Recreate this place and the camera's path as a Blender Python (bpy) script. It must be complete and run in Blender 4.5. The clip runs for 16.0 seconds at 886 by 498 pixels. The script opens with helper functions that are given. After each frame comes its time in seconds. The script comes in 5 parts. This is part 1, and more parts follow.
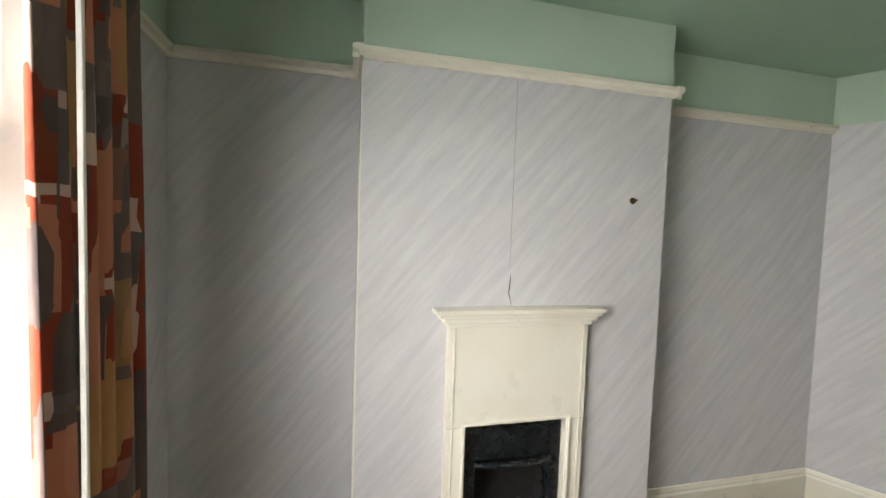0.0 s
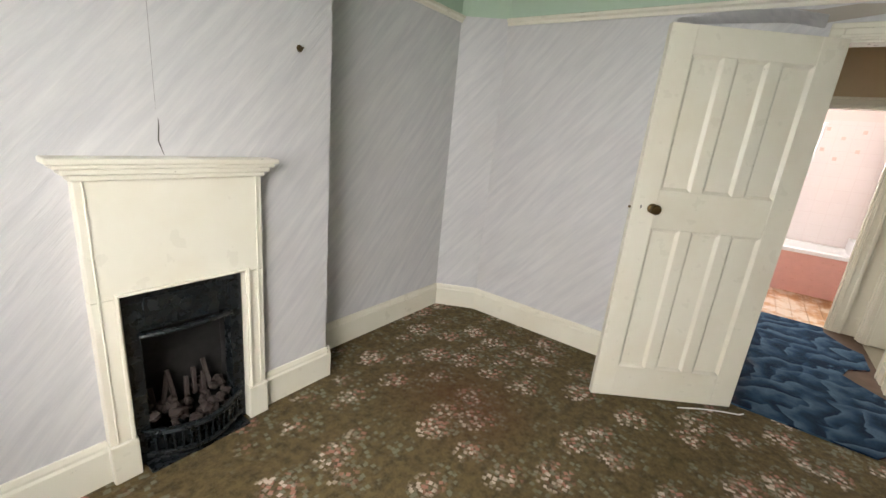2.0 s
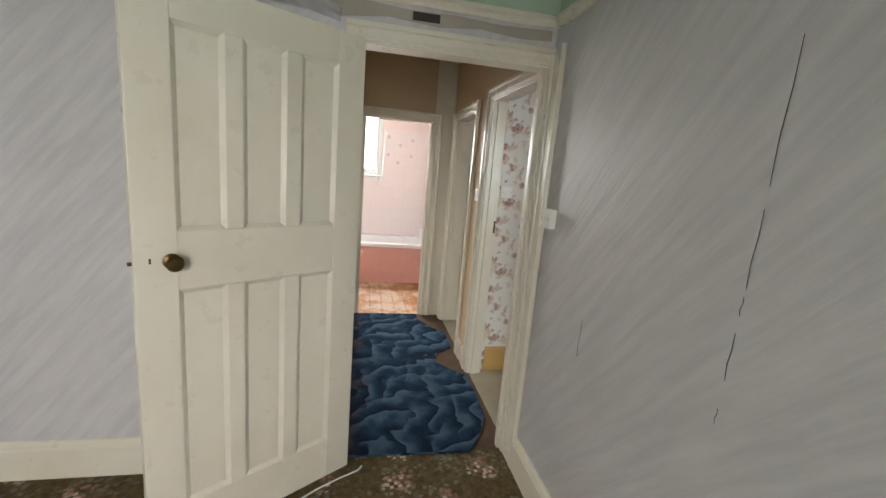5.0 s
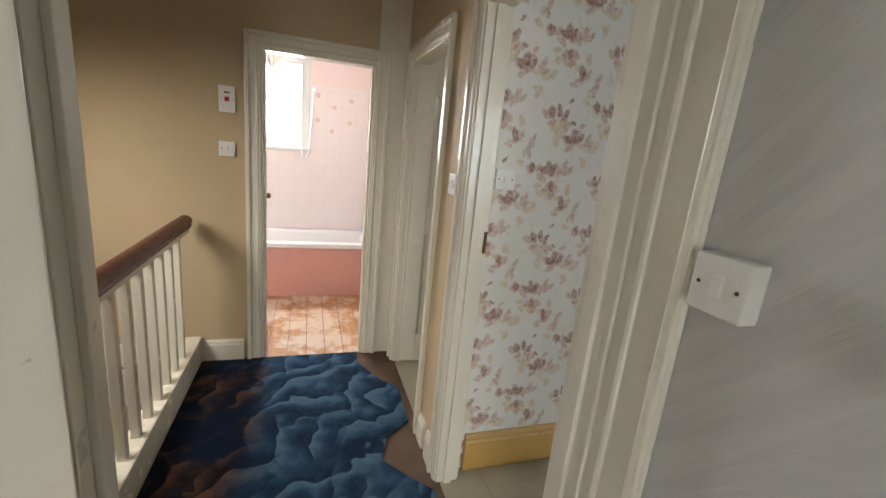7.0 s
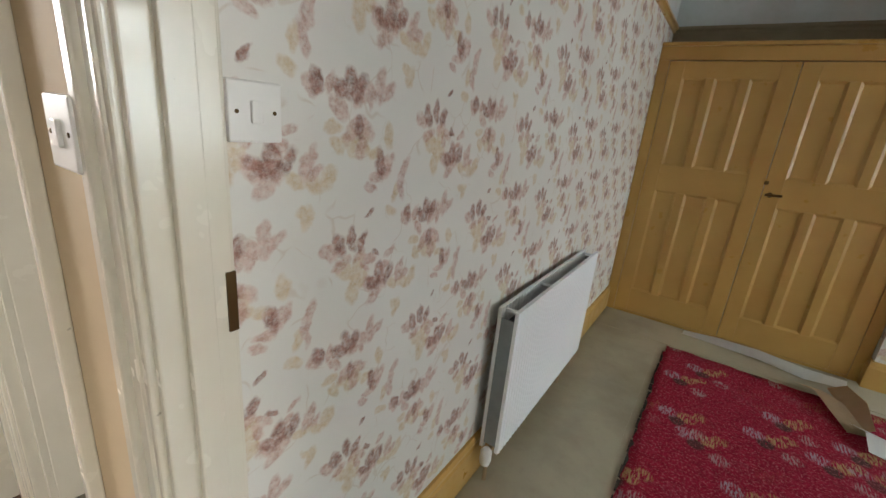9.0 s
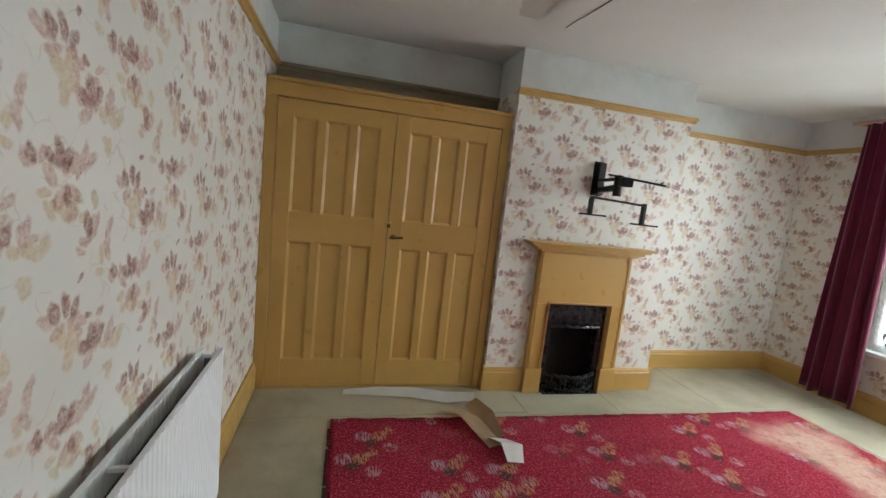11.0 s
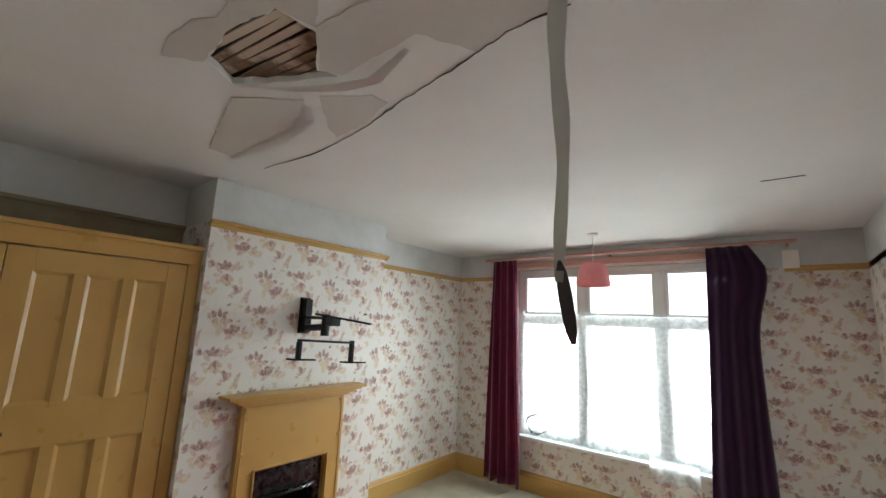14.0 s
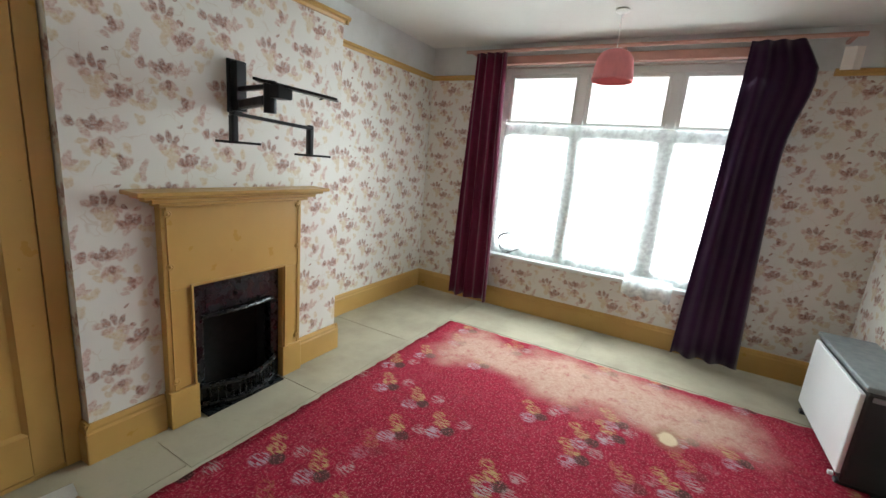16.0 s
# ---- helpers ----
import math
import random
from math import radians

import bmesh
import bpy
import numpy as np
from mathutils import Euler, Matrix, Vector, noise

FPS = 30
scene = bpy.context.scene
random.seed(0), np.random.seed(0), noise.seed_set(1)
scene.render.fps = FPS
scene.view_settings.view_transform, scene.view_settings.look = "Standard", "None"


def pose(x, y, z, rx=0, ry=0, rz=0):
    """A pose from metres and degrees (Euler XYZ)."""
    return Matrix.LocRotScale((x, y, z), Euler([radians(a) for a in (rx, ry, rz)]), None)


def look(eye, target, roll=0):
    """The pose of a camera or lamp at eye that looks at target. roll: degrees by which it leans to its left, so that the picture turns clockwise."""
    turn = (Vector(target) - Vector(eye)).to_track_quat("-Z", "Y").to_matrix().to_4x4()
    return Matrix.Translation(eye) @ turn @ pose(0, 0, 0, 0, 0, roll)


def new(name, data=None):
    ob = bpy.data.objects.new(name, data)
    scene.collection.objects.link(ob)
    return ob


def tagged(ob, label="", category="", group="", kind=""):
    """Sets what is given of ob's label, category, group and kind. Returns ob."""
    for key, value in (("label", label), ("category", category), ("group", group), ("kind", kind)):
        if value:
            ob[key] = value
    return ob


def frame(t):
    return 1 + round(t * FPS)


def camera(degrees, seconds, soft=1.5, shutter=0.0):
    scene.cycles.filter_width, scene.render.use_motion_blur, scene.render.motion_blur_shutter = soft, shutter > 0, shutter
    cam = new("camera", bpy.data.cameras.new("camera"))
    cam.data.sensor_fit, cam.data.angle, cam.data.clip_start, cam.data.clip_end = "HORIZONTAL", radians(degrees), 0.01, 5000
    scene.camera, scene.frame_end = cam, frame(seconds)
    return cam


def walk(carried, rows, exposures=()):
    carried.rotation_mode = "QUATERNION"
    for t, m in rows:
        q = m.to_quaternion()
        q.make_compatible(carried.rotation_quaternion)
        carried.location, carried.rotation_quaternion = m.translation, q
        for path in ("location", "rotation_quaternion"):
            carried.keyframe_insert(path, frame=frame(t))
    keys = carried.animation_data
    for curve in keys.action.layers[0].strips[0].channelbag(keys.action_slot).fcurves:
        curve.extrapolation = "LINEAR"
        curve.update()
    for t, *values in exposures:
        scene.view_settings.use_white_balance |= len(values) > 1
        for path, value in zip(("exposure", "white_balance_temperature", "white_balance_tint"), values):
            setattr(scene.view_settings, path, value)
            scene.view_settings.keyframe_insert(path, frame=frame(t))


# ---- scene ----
cam = camera(93.6, 16.0)
METRES, EYE, TILT, LEAN, TURN = 5.9, 1.585, 0.0, 0.0, -13.9
ROWS = [
    (0.0, 0.0, 0.0, 0.0, 0.11, -3.11, -1.98),
    (0.5, -0.0094, -0.0074, -0.0108, -10.23, -8.41, -2.83),
    (1.0, -0.0142, -0.0084, -0.0209, -19.31, -12.72, -3.88),
    (1.5, -0.0043, -0.0106, -0.0254, -29.18, -16.05, -4.97),
    (2.0, 0.0166, -0.0142, -0.0237, -39.12, -15.97, -5.47),
    (2.5, 0.0313, -0.0218, -0.0203, -48.56, -14.5, -5.26),
    (3.0, 0.0414, -0.031, -0.0139, -57.89, -12.54, -4.98),
    (3.5, 0.0609, -0.0348, -0.0086, -65.96, -10.59, -4.73),
    (4.0, 0.0917, -0.0337, -0.0064, -73.89, -9.87, -4.57),
    (4.5, 0.1299, -0.0251, -0.0091, -80.94, -10.13, -4.57),
    (5.0, 0.1786, -0.0109, -0.0096, -86.83, -10.9, -4.76),
    (7.5, 0.4657, -0.0009, -0.0201, -95.85, -14.37, -5.6),
    (8.0, 0.5137, 0.0, -0.0257, -101.98, -15.71, -5.46),
    (8.5, 0.5581, -0.0073, -0.0244, -115.48, -17.21, -5.1),
    (9.0, 0.5899, -0.0251, -0.0288, -131.83, -17.32, -5.18),
    (9.5, 0.609, -0.0436, -0.0285, -148.96, -17.81, -5.56),
    (12.0, 0.6377, -0.171, 0.0004, -192.5, 4.38, -5.18),
    (12.5, 0.6374, -0.1723, 0.0155, -200.42, 11.3, -4.08),
    (13.0, 0.6333, -0.1694, 0.0242, -207.54, 15.96, -2.78),
    (13.5, 0.6282, -0.166, 0.0248, -213.96, 15.77, -2.0),
    (14.0, 0.6253, -0.1683, 0.0178, -218.08, 10.11, -2.44),
    (14.5, 0.6258, -0.1756, 0.0039, -220.65, 2.21, -3.35),
    (15.0, 0.6209, -0.1969, -0.011, -221.91, -4.46, -4.3),
    (15.5, 0.6023, -0.2445, -0.0213, -223.32, -9.35, -4.94),
    (16.0, 0.585, -0.29, -0.0234, -226.09, -12.39, -4.98),
]
walk(cam, [(t, pose(0, 0, EYE, TILT, LEAN, TURN) @ pose(METRES * x, METRES * y, METRES * z, 90 + pitch, roll, yaw)) for t, x, y, z, yaw, pitch, roll in ROWS],
     [(0.0, -0.22), (0.5, -0.15), (1.5, 0.05), (2.5, -0.1), (3.5, -0.1), (4.0, -0.1), (5.0, -0.42), (7.5, -0.32), (8.5, -0.38), (9.0, -0.05), (9.5, 0.3), (12.0, 0.0), (13.0, 0.1), (14.5, 0.0), (16.0, 0.05)])

# ---- world and light ----
world = bpy.data.worlds.new("sky")
scene.world = world
world.use_nodes = True
wn = world.node_tree
sky = wn.nodes.new("ShaderNodeTexSky")
sky.sky_type, sky.sun_disc, sky.sun_elevation, sky.sun_rotation = "NISHITA", False, radians(35), radians(270)
wn.links.new(sky.outputs["Color"], wn.nodes["Background"].inputs["Color"])
wn.nodes["Background"].inputs["Strength"].default_value = 0.1


def window_light(name, eye, target, w, h, power, colour=(0.93, 0.97, 1.0), spread=160):
    """Daylight entering at a window opening."""
    data = bpy.data.lights.new(name, "AREA")
    data.shape, data.size, data.size_y, data.energy, data.color = "RECTANGLE", w, h, power, colour
    data.spread = radians(spread)
    ob = new(name, data)
    ob.matrix_world = look(eye, target)
    return ob


window_light("daylight_back_room", (-1.02, 0.385, 1.55), (0.5, 1.0, 0.45), 1.45, 1.4, 88, (1.0, 0.96, 0.93), 125)
window_light("daylight_front_room", (-1.34, -3.12, 1.5), (0.5, -3.12, 0.0), 2.0, 1.75, 102, (0.85, 0.965, 1.0))
window_light("daylight_bathroom", (7.3, -0.23, 1.8), (6.0, -0.3, 1.4), 0.75, 0.9, 110, (1.0, 0.98, 0.97))
window_light("daylight_box_room", (4.6, -2.75, 1.5), (4.6, -1.3, 1.3), 0.9, 1.2, 25)
window_light("daylight_stairwell", (3.95, 1.10, 1.75), (4.75, 0.3, -0.2), 0.85, 0.9, 30, (1.0, 0.95, 0.87), 125)
sun = new("sun", bpy.data.lights.new("sun", "SUN"))
sun.data.energy, sun.data.angle, sun.data.color = 0.8, radians(20), (1.0, 0.97, 0.93)
sun.matrix_world = look((-10, -3, 8), (0, -3, 0))

# ---- materials ----


class Mat:
    """A node material under construction: small helpers round one Principled shader."""

    def __init__(self, name, colour=(0.8, 0.8, 0.8), rough=0.6, metal=0.0, spec=0.5):
        self.m = bpy.data.materials.new(name)
        self.m.use_nodes = True
        self.t = self.m.node_tree
        self.b = self.t.nodes["Principled BSDF"]
        self.b.inputs["Base Color"].default_value = (*colour, 1)
        self.b.inputs["Roughness"].default_value = rough
        self.b.inputs["Metallic"].default_value = metal
        self.b.inputs["Specular IOR Level"].default_value = spec
        self.uv = self.node("ShaderNodeTexCoord").outputs["UV"]

    def node(self, kind, **values):
        n = self.t.nodes.new(kind)
        for k, v in values.items():
            n.inputs[k].default_value = v
        return n

    def link(self, a, b):
        self.t.links.new(a, b)

    def mapped(self, scale=(1, 1, 1), turn=0, shift=(0, 0, 0)):
        n = self.node("ShaderNodeMapping", Scale=scale, Rotation=(0, 0, radians(turn)), Location=shift)
        self.link(self.uv, n.inputs["Vector"])
        return n.outputs["Vector"]

    def noise(self, scale, detail=3, vec=None, rough=0.55, distortion=0.0):
        n = self.node("ShaderNodeTexNoise", Scale=scale, Detail=detail, Roughness=rough, Distortion=distortion)
        self.link(vec or self.uv, n.inputs["Vector"])
        return n.outputs["Fac"]

    def noise_colour(self, scale, vec=None):
        n = self.node("ShaderNodeTexNoise", Scale=scale, Detail=2)
        self.link(vec or self.uv, n.inputs["Vector"])
        return n.outputs["Color"]

    def cells(self, scale, vec=None, feature="F1", randomness=1.0):
        n = self.node("ShaderNodeTexVoronoi", Scale=scale, Randomness=randomness)
        n.feature = feature
        self.link(vec or self.uv, n.inputs["Vector"])
        return n

    def ramp(self, fac, lo, hi, a=0.0, b=1.0):
        n = self.node("ShaderNodeMapRange", **{"From Min": lo, "From Max": hi, "To Min": a, "To Max": b})
        self.link(fac, n.inputs["Value"])
        return n.outputs["Result"]

    def op(self, kind, a, b):
        n = self.node("ShaderNodeMath")
        n.operation = kind
        for i, v in enumerate((a, b)):
            if isinstance(v, (int, float)):
                n.inputs[i].default_value = v
            else:
                self.link(v, n.inputs[i])
        return n.outputs[0]

    def warp(self, vec, amount, scale):
        """The vector with a noise offset added."""
        n = self.node("ShaderNodeVectorMath")
        n.operation = "MULTIPLY_ADD"
        n.inputs[1].default_value = (amount, amount, 0)
        self.link(self.noise_colour(scale, vec), n.inputs[0])
        self.link(vec, n.inputs[2])
        return n.outputs[0]

    def mix(self, fac, a, b):
        n = self.node("ShaderNodeMix")
        n.data_type = "RGBA"
        for sock, v in ((n.inputs[0], fac), (n.inputs[6], a), (n.inputs[7], b)):
            if isinstance(v, tuple):
                sock.default_value = (*v, 1)
            elif isinstance(v, (int, float)):
                sock.default_value = v
            else:
                self.link(v, sock)
        return n.outputs[2]

    def colour(self, c):
        self.link(c, self.b.inputs["Base Color"])
        return self

    def bump(self, height, strength=0.3, distance=0.002):
        n = self.node("ShaderNodeBump", Strength=strength, Distance=distance)
        self.link(height, n.inputs["Height"])
        self.link(n.outputs["Normal"], self.b.inputs["Normal"])
        return self

    def rough(self, r):
        self.link(r, self.b.inputs["Roughness"])
        return self


def worn_paint(name, colour, dark, rough=0.35, grime=0.5, spec=0.5):
    """Old brushed gloss paint with brush lines, dirt and small chips."""
    k = Mat(name, colour, rough, spec=spec)
    big = k.noise(2.3, 4)
    c = k.mix(k.ramp(big, 0.45, 0.75, 0, grime), colour, dark)
    chips = k.noise(26, 5, rough=0.7)
    c = k.mix(k.ramp(chips, 0.68, 0.72, 0, 0.55), c, tuple(v * 0.45 for v in dark))
    k.colour(c)
    k.rough(k.ramp(k.noise(9, 3), 0.3, 0.7, rough - 0.08, rough + 0.15))
    return k.bump(k.noise(60, 4, k.mapped((1, 0.08, 1))), 0.09, 0.0015).m


def stroke_paper(name):
    """Pale lilac-grey embossed paper with short slanting brush strokes."""
    k = Mat(name, (0.6, 0.58, 0.59), 0.55)
    v = k.warp(k.mapped((1, 1, 1), -49), 0.02, 4)
    n = k.node("ShaderNodeMapping", Scale=(2.6, 27, 1))
    k.link(v, n.inputs["Vector"])
    s1 = k.noise(1.0, 3, n.outputs["Vector"], 0.6)
    n2 = k.node("ShaderNodeMapping", Scale=(7, 110, 1))
    k.link(v, n2.inputs["Vector"])
    s2 = k.noise(1.0, 3, n2.outputs["Vector"], 0.6)
    c = k.mix(k.ramp(s1, 0.36, 0.66), (0.535, 0.525, 0.54), (0.625, 0.61, 0.61))
    c = k.mix(k.ramp(s2, 0.55, 0.8, 0, 0.5), c, (0.68, 0.65, 0.63))
    c = k.mix(k.ramp(k.noise(1.1, 4), 0.5, 0.8, 0, 0.35), c, (0.54, 0.51, 0.47))
    k.colour(c)
    return k.bump(k.op("ADD", s1, k.op("MULTIPLY", s2, 0.5)), 0.55, 0.004).m


def floral_paper(name):
    """Cream paper printed with a half-drop repeat of mauve-brown sprigs over ochre blooms."""
    k = Mat(name, (0.75, 0.68, 0.6), 0.6)
    c = k.mix(k.ramp(k.noise(1.6, 3), 0.35, 0.7), (0.725, 0.71, 0.66), (0.65, 0.635, 0.58))
    wide, drop = 0.53, 0.265
    sep = k.node("ShaderNodeSeparateXYZ")
    k.link(k.warp(k.warp(k.uv, 0.024, 34), 0.02, 8), sep.inputs[0])
    wash = k.ramp(k.noise(70, 3, rough=0.7), 0.3, 0.6, 0.35, 1.0)

    def spot(ox, oy):
        """Coordinates round the middle of one sprig, repeated over the wall."""
        v = k.op("DIVIDE", k.op("ADD", sep.outputs[1], 8 * drop - oy), drop)
        row = k.op("FLOOR", v, 0)
        y = k.op("MULTIPLY", k.op("SUBTRACT", k.op("SUBTRACT", v, row), 0.5), drop)
        u = k.op("DIVIDE", k.op("ADD", k.op("ADD", sep.outputs[0], 20 * wide - ox), k.op("MULTIPLY", row, wide / 2)), wide)
        x = k.op("MULTIPLY", k.op("SUBTRACT", k.op("FRACT", u, 0), 0.5), wide)
        n = k.node("ShaderNodeCombineXYZ")
        k.link(x, n.inputs[0]), k.link(y, n.inputs[1])
        return n.outputs[0]

    def petals(vec, ovals):
        """How far each place lies from the nearest of a group of petals, 1 at their rims."""
        best = None
        for x, y, turn, long, thin in ovals:
            a = radians(turn)
            n = k.node("ShaderNodeMapping", Location=(x + math.cos(a) * long * 0.85, y + math.sin(a) * long * 0.85, 0), Rotation=(0, 0, a), Scale=(long, thin, 1))
            n.vector_type = "TEXTURE"
            k.link(vec, n.inputs["Vector"])
            d = k.node("ShaderNodeVectorMath")
            d.operation = "LENGTH"
            k.link(n.outputs["Vector"], d.inputs[0])
            best = d.outputs["Value"] if best is None else k.op("MINIMUM", best, d.outputs["Value"])
        return best

    sprigs = (
        ((0.0, 0.0), [(0.0, -0.10, 60, 0.026, 0.014, 1), (0.01, -0.10, 130, 0.024, 0.014, 1), (0.0, -0.06, 200, 0.02, 0.012, 1)],
         [(-0.005, 0.0, 60, 0.024, 0.012, 1), (-0.01, 0.0, 100, 0.027, 0.013, 1), (-0.015, 0.0, 145, 0.024, 0.011, 1), (0.0, 0.0, 20, 0.02, 0.011, 0), (-0.085, 0.005, 110, 0.020, 0.011, 1),
          (-0.07, 0.005, 70, 0.017, 0.008, 0), (0.055, 0.01, 75, 0.024, 0.011, 0), (0.06, 0.005, 35, 0.024, 0.010, 0), (0.05, 0.0, 120, 0.018, 0.009, 0), (0.01, -0.035, 320, 0.022, 0.011, 0), (0.0, -0.035, 230, 0.022, 0.012, 0), (0.005, -0.03, 270, 0.02, 0.010, 1)]),
        ((0.265, -0.035), [(0.0, -0.055, 60, 0.026, 0.015, 1), (0.0, -0.055, 140, 0.026, 0.015, 1), (0.0, -0.06, 270, 0.024, 0.015, 0)],
         [(-0.03, 0.0, 112, 0.022, 0.012, 1), (0.0, 0.005, 100, 0.025, 0.011, 1), (0.015, 0.0, 60, 0.021, 0.010, 1), (-0.01, -0.01, 200, 0.02, 0.010, 0), (0.03, -0.01, 330, 0.018, 0.009, 0)]),
        ((-0.165, -0.13), [(0.09, -0.03, 60, 0.022, 0.013, 1), (0.09, -0.03, 150, 0.022, 0.013, 0), (0.06, -0.06, 250, 0.02, 0.011, 0)],
         [(-0.015, 0.0, 95, 0.026, 0.014, 1), (0.0, 0.0, 60, 0.024, 0.012, 1), (-0.02, 0.0, 150, 0.022, 0.012, 1), (-0.01, -0.005, 215, 0.022, 0.012, 0), (0.05, 0.0, 70, 0.022, 0.010, 0), (0.05, -0.005, 20, 0.018, 0.008, 0), (0.0, 0.065, 30, 0.016, 0.007, 0), (-0.02, 0.075, 150, 0.013, 0.006, 1)]),
        ((0.10, -0.145), [(0.02, -0.06, 80, 0.018, 0.010, 0), (0.0, 0.06, 100, 0.02, 0.012, 0)],
         [(-0.02, 0.0, 105, 0.027, 0.012, 1), (-0.01, 0.0, 65, 0.023, 0.010, 0), (0.04, -0.01, 60, 0.024, 0.009, 0), (0.035, -0.015, 290, 0.022, 0.009, 0), (-0.02, -0.005, 170, 0.018, 0.008, 0), (-0.045, -0.07, 220, 0.012, 0.005, 1)]),
    )
    stems = k.cells(11, k.warp(k.uv, 0.10, 11), "DISTANCE_TO_EDGE").outputs["Distance"]
    c = k.mix(k.op("MULTIPLY", k.ramp(stems, 0.006, 0.03, 0.35, 0), k.ramp(k.noise(9, 2), 0.5, 0.58)), c, (0.50, 0.38, 0.27))
    rnd = random.Random(12)
    grain = k.noise(55, 3, rough=0.7)
    tones = ((k.mix(k.ramp(grain, 0.35, 0.65), (0.52, 0.37, 0.18), (0.65, 0.53, 0.36)), 0.78), (k.mix(k.ramp(grain, 0.38, 0.62), (0.42, 0.23, 0.175), (0.61, 0.43, 0.37)), 0.85), (k.mix(k.ramp(grain, 0.36, 0.66), (0.175, 0.07, 0.045), (0.42, 0.215, 0.16)), 0.95))
    for (ox, oy), blooms, sprig in sprigs:
        vec = spot(ox, oy)
        soft = [(x + rnd.uniform(-0.02, 0.025), y + rnd.uniform(-0.03, 0.0), turn + rnd.uniform(-40, 40), long * 1.15, thin * 1.3) for x, y, turn, long, thin, full in sprig[::2]]
        more = [(x + rnd.uniform(-0.045, 0.045), y + rnd.uniform(-0.03, 0.02), rnd.uniform(0, 360), 0.022, 0.013) for x, y, *_ in blooms]
        groups = (more + [b[:3] + (b[3] * 1.3, b[4] * 1.3) for b in blooms], soft + [q[:3] + (q[3] * 1.3, q[4] * 1.4) for q in sprig if not q[5]], [q[:3] + (q[3] * 1.22, q[4] * 1.4) for q in sprig if q[5]])
        for ovals, (tone, most) in zip(groups, tones):
            c = k.mix(k.op("MULTIPLY", k.ramp(petals(vec, ovals), 0.7, 1.1, most, 0), wash), c, tone)
    k.colour(c)
    return k.bump(k.noise(240, 2), 0.12, 0.001).m


def spot_carpet(name, ground, ground2, spots, fade=None, coarse=3.6, fine=42):
    """A patterned pile carpet: a mottled ground with posies of small pale flowers."""
    k = Mat(name, ground, 0.95, spec=0.1)
    pile = k.noise(420, 2)
    c = k.mix(k.ramp(k.noise(22, 4, rough=0.7), 0.4, 0.62), ground, ground2)
    w = k.warp(k.uv, 0.06, 6)
    for i, (col, turn, sc, inner) in enumerate(spots):
        cl = k.node("ShaderNodeMapping", Location=(0.035 * i, -0.02 * i, 0))
        k.link(w, cl.inputs["Vector"])
        d = k.cells(coarse, cl.outputs["Vector"], randomness=0.55).outputs["Distance"]
        p = k.cells(fine * sc, k.warp(k.mapped((1, 1, 1), turn), 0.01, 40))
        p.distance = "CHEBYCHEV"
        m = k.op("MULTIPLY", k.ramp(p.outputs["Distance"], 0.30, 0.44, 1, 0), k.ramp(d, inner, inner + 0.10, 1, 0))
        sep = k.node("ShaderNodeSeparateColor")
        k.link(p.outputs["Color"], sep.inputs["Color"])
        c = k.mix(k.op("MULTIPLY", m, k.ramp(sep.outputs["Green"], 0.25, 0.6, 0.1, 1)), c, col)
    if fade:
        c = fade(k, c)
    c = k.mix(k.ramp(pile, 0.3, 0.7, 0.25, 0.0), c, tuple(v * 0.3 for v in ground))
    k.colour(c)
    k.b.inputs["Sheen Weight"].default_value = 0.03
    return k.bump(k.op("ADD", pile, k.noise(60, 3)), 0.8, 0.006).m


def axis_band(k, axis, lo, hi, soft, wob=0.25, freq=2.5):
    """1 inside a band of the sheet along one axis, with an uneven edge."""
    sep = k.node("ShaderNodeSeparateXYZ")
    k.link(k.warp(k.uv, wob, freq), sep.inputs[0])
    s = sep.outputs[axis]
    return k.op("MULTIPLY", k.ramp(s, lo - soft, lo + soft), k.ramp(s, hi - soft, hi + soft, 1, 0))


def faded(k, c):
    """Speckled ground, a bleached strip along the window side and one spot worn to the backing."""
    c = k.mix(k.ramp(k.noise(85, 3, rough=0.75), 0.53, 0.63, 0, 0.62), c, (0.66, 0.22, 0.25))
    c = k.mix(k.ramp(k.noise(5, 4, rough=0.7), 0.55, 0.7, 0, 0.35), c, (0.16, 0.008, 0.02))
    m = k.op("MULTIPLY", axis_band(k, 0, 0.17, 0.68, 0.10, 0.55, 2.2), axis_band(k, 1, -3.75, -1.75, 0.14, 0.3, 3))
    grain = k.ramp(k.noise(11, 6, rough=0.75), 0.33, 0.5, 0.45, 1.0)
    tone = k.mix(k.ramp(k.noise(38, 4, rough=0.7), 0.35, 0.7), (0.62, 0.43, 0.34), (0.50, 0.30, 0.23))
    c = k.mix(k.op("MULTIPLY", m, grain), c, tone)
    n = k.node("ShaderNodeMapping", Location=(0.478, -2.287, 0), Scale=(0.085, 0.06, 1))
    n.vector_type = "TEXTURE"
    k.link(k.warp(k.uv, 0.05, 14), n.inputs["Vector"])
    d = k.node("ShaderNodeVectorMath")
    d.operation = "LENGTH"
    k.link(n.outputs["Vector"], d.inputs[0])
    c = k.mix(k.ramp(d.outputs["Value"], 0.9, 1.7, 0.55, 0), c, (0.34, 0.22, 0.13))
    return k.mix(k.ramp(d.outputs["Value"], 0.6, 0.85, 0.9, 0), c, (0.72, 0.60, 0.40))


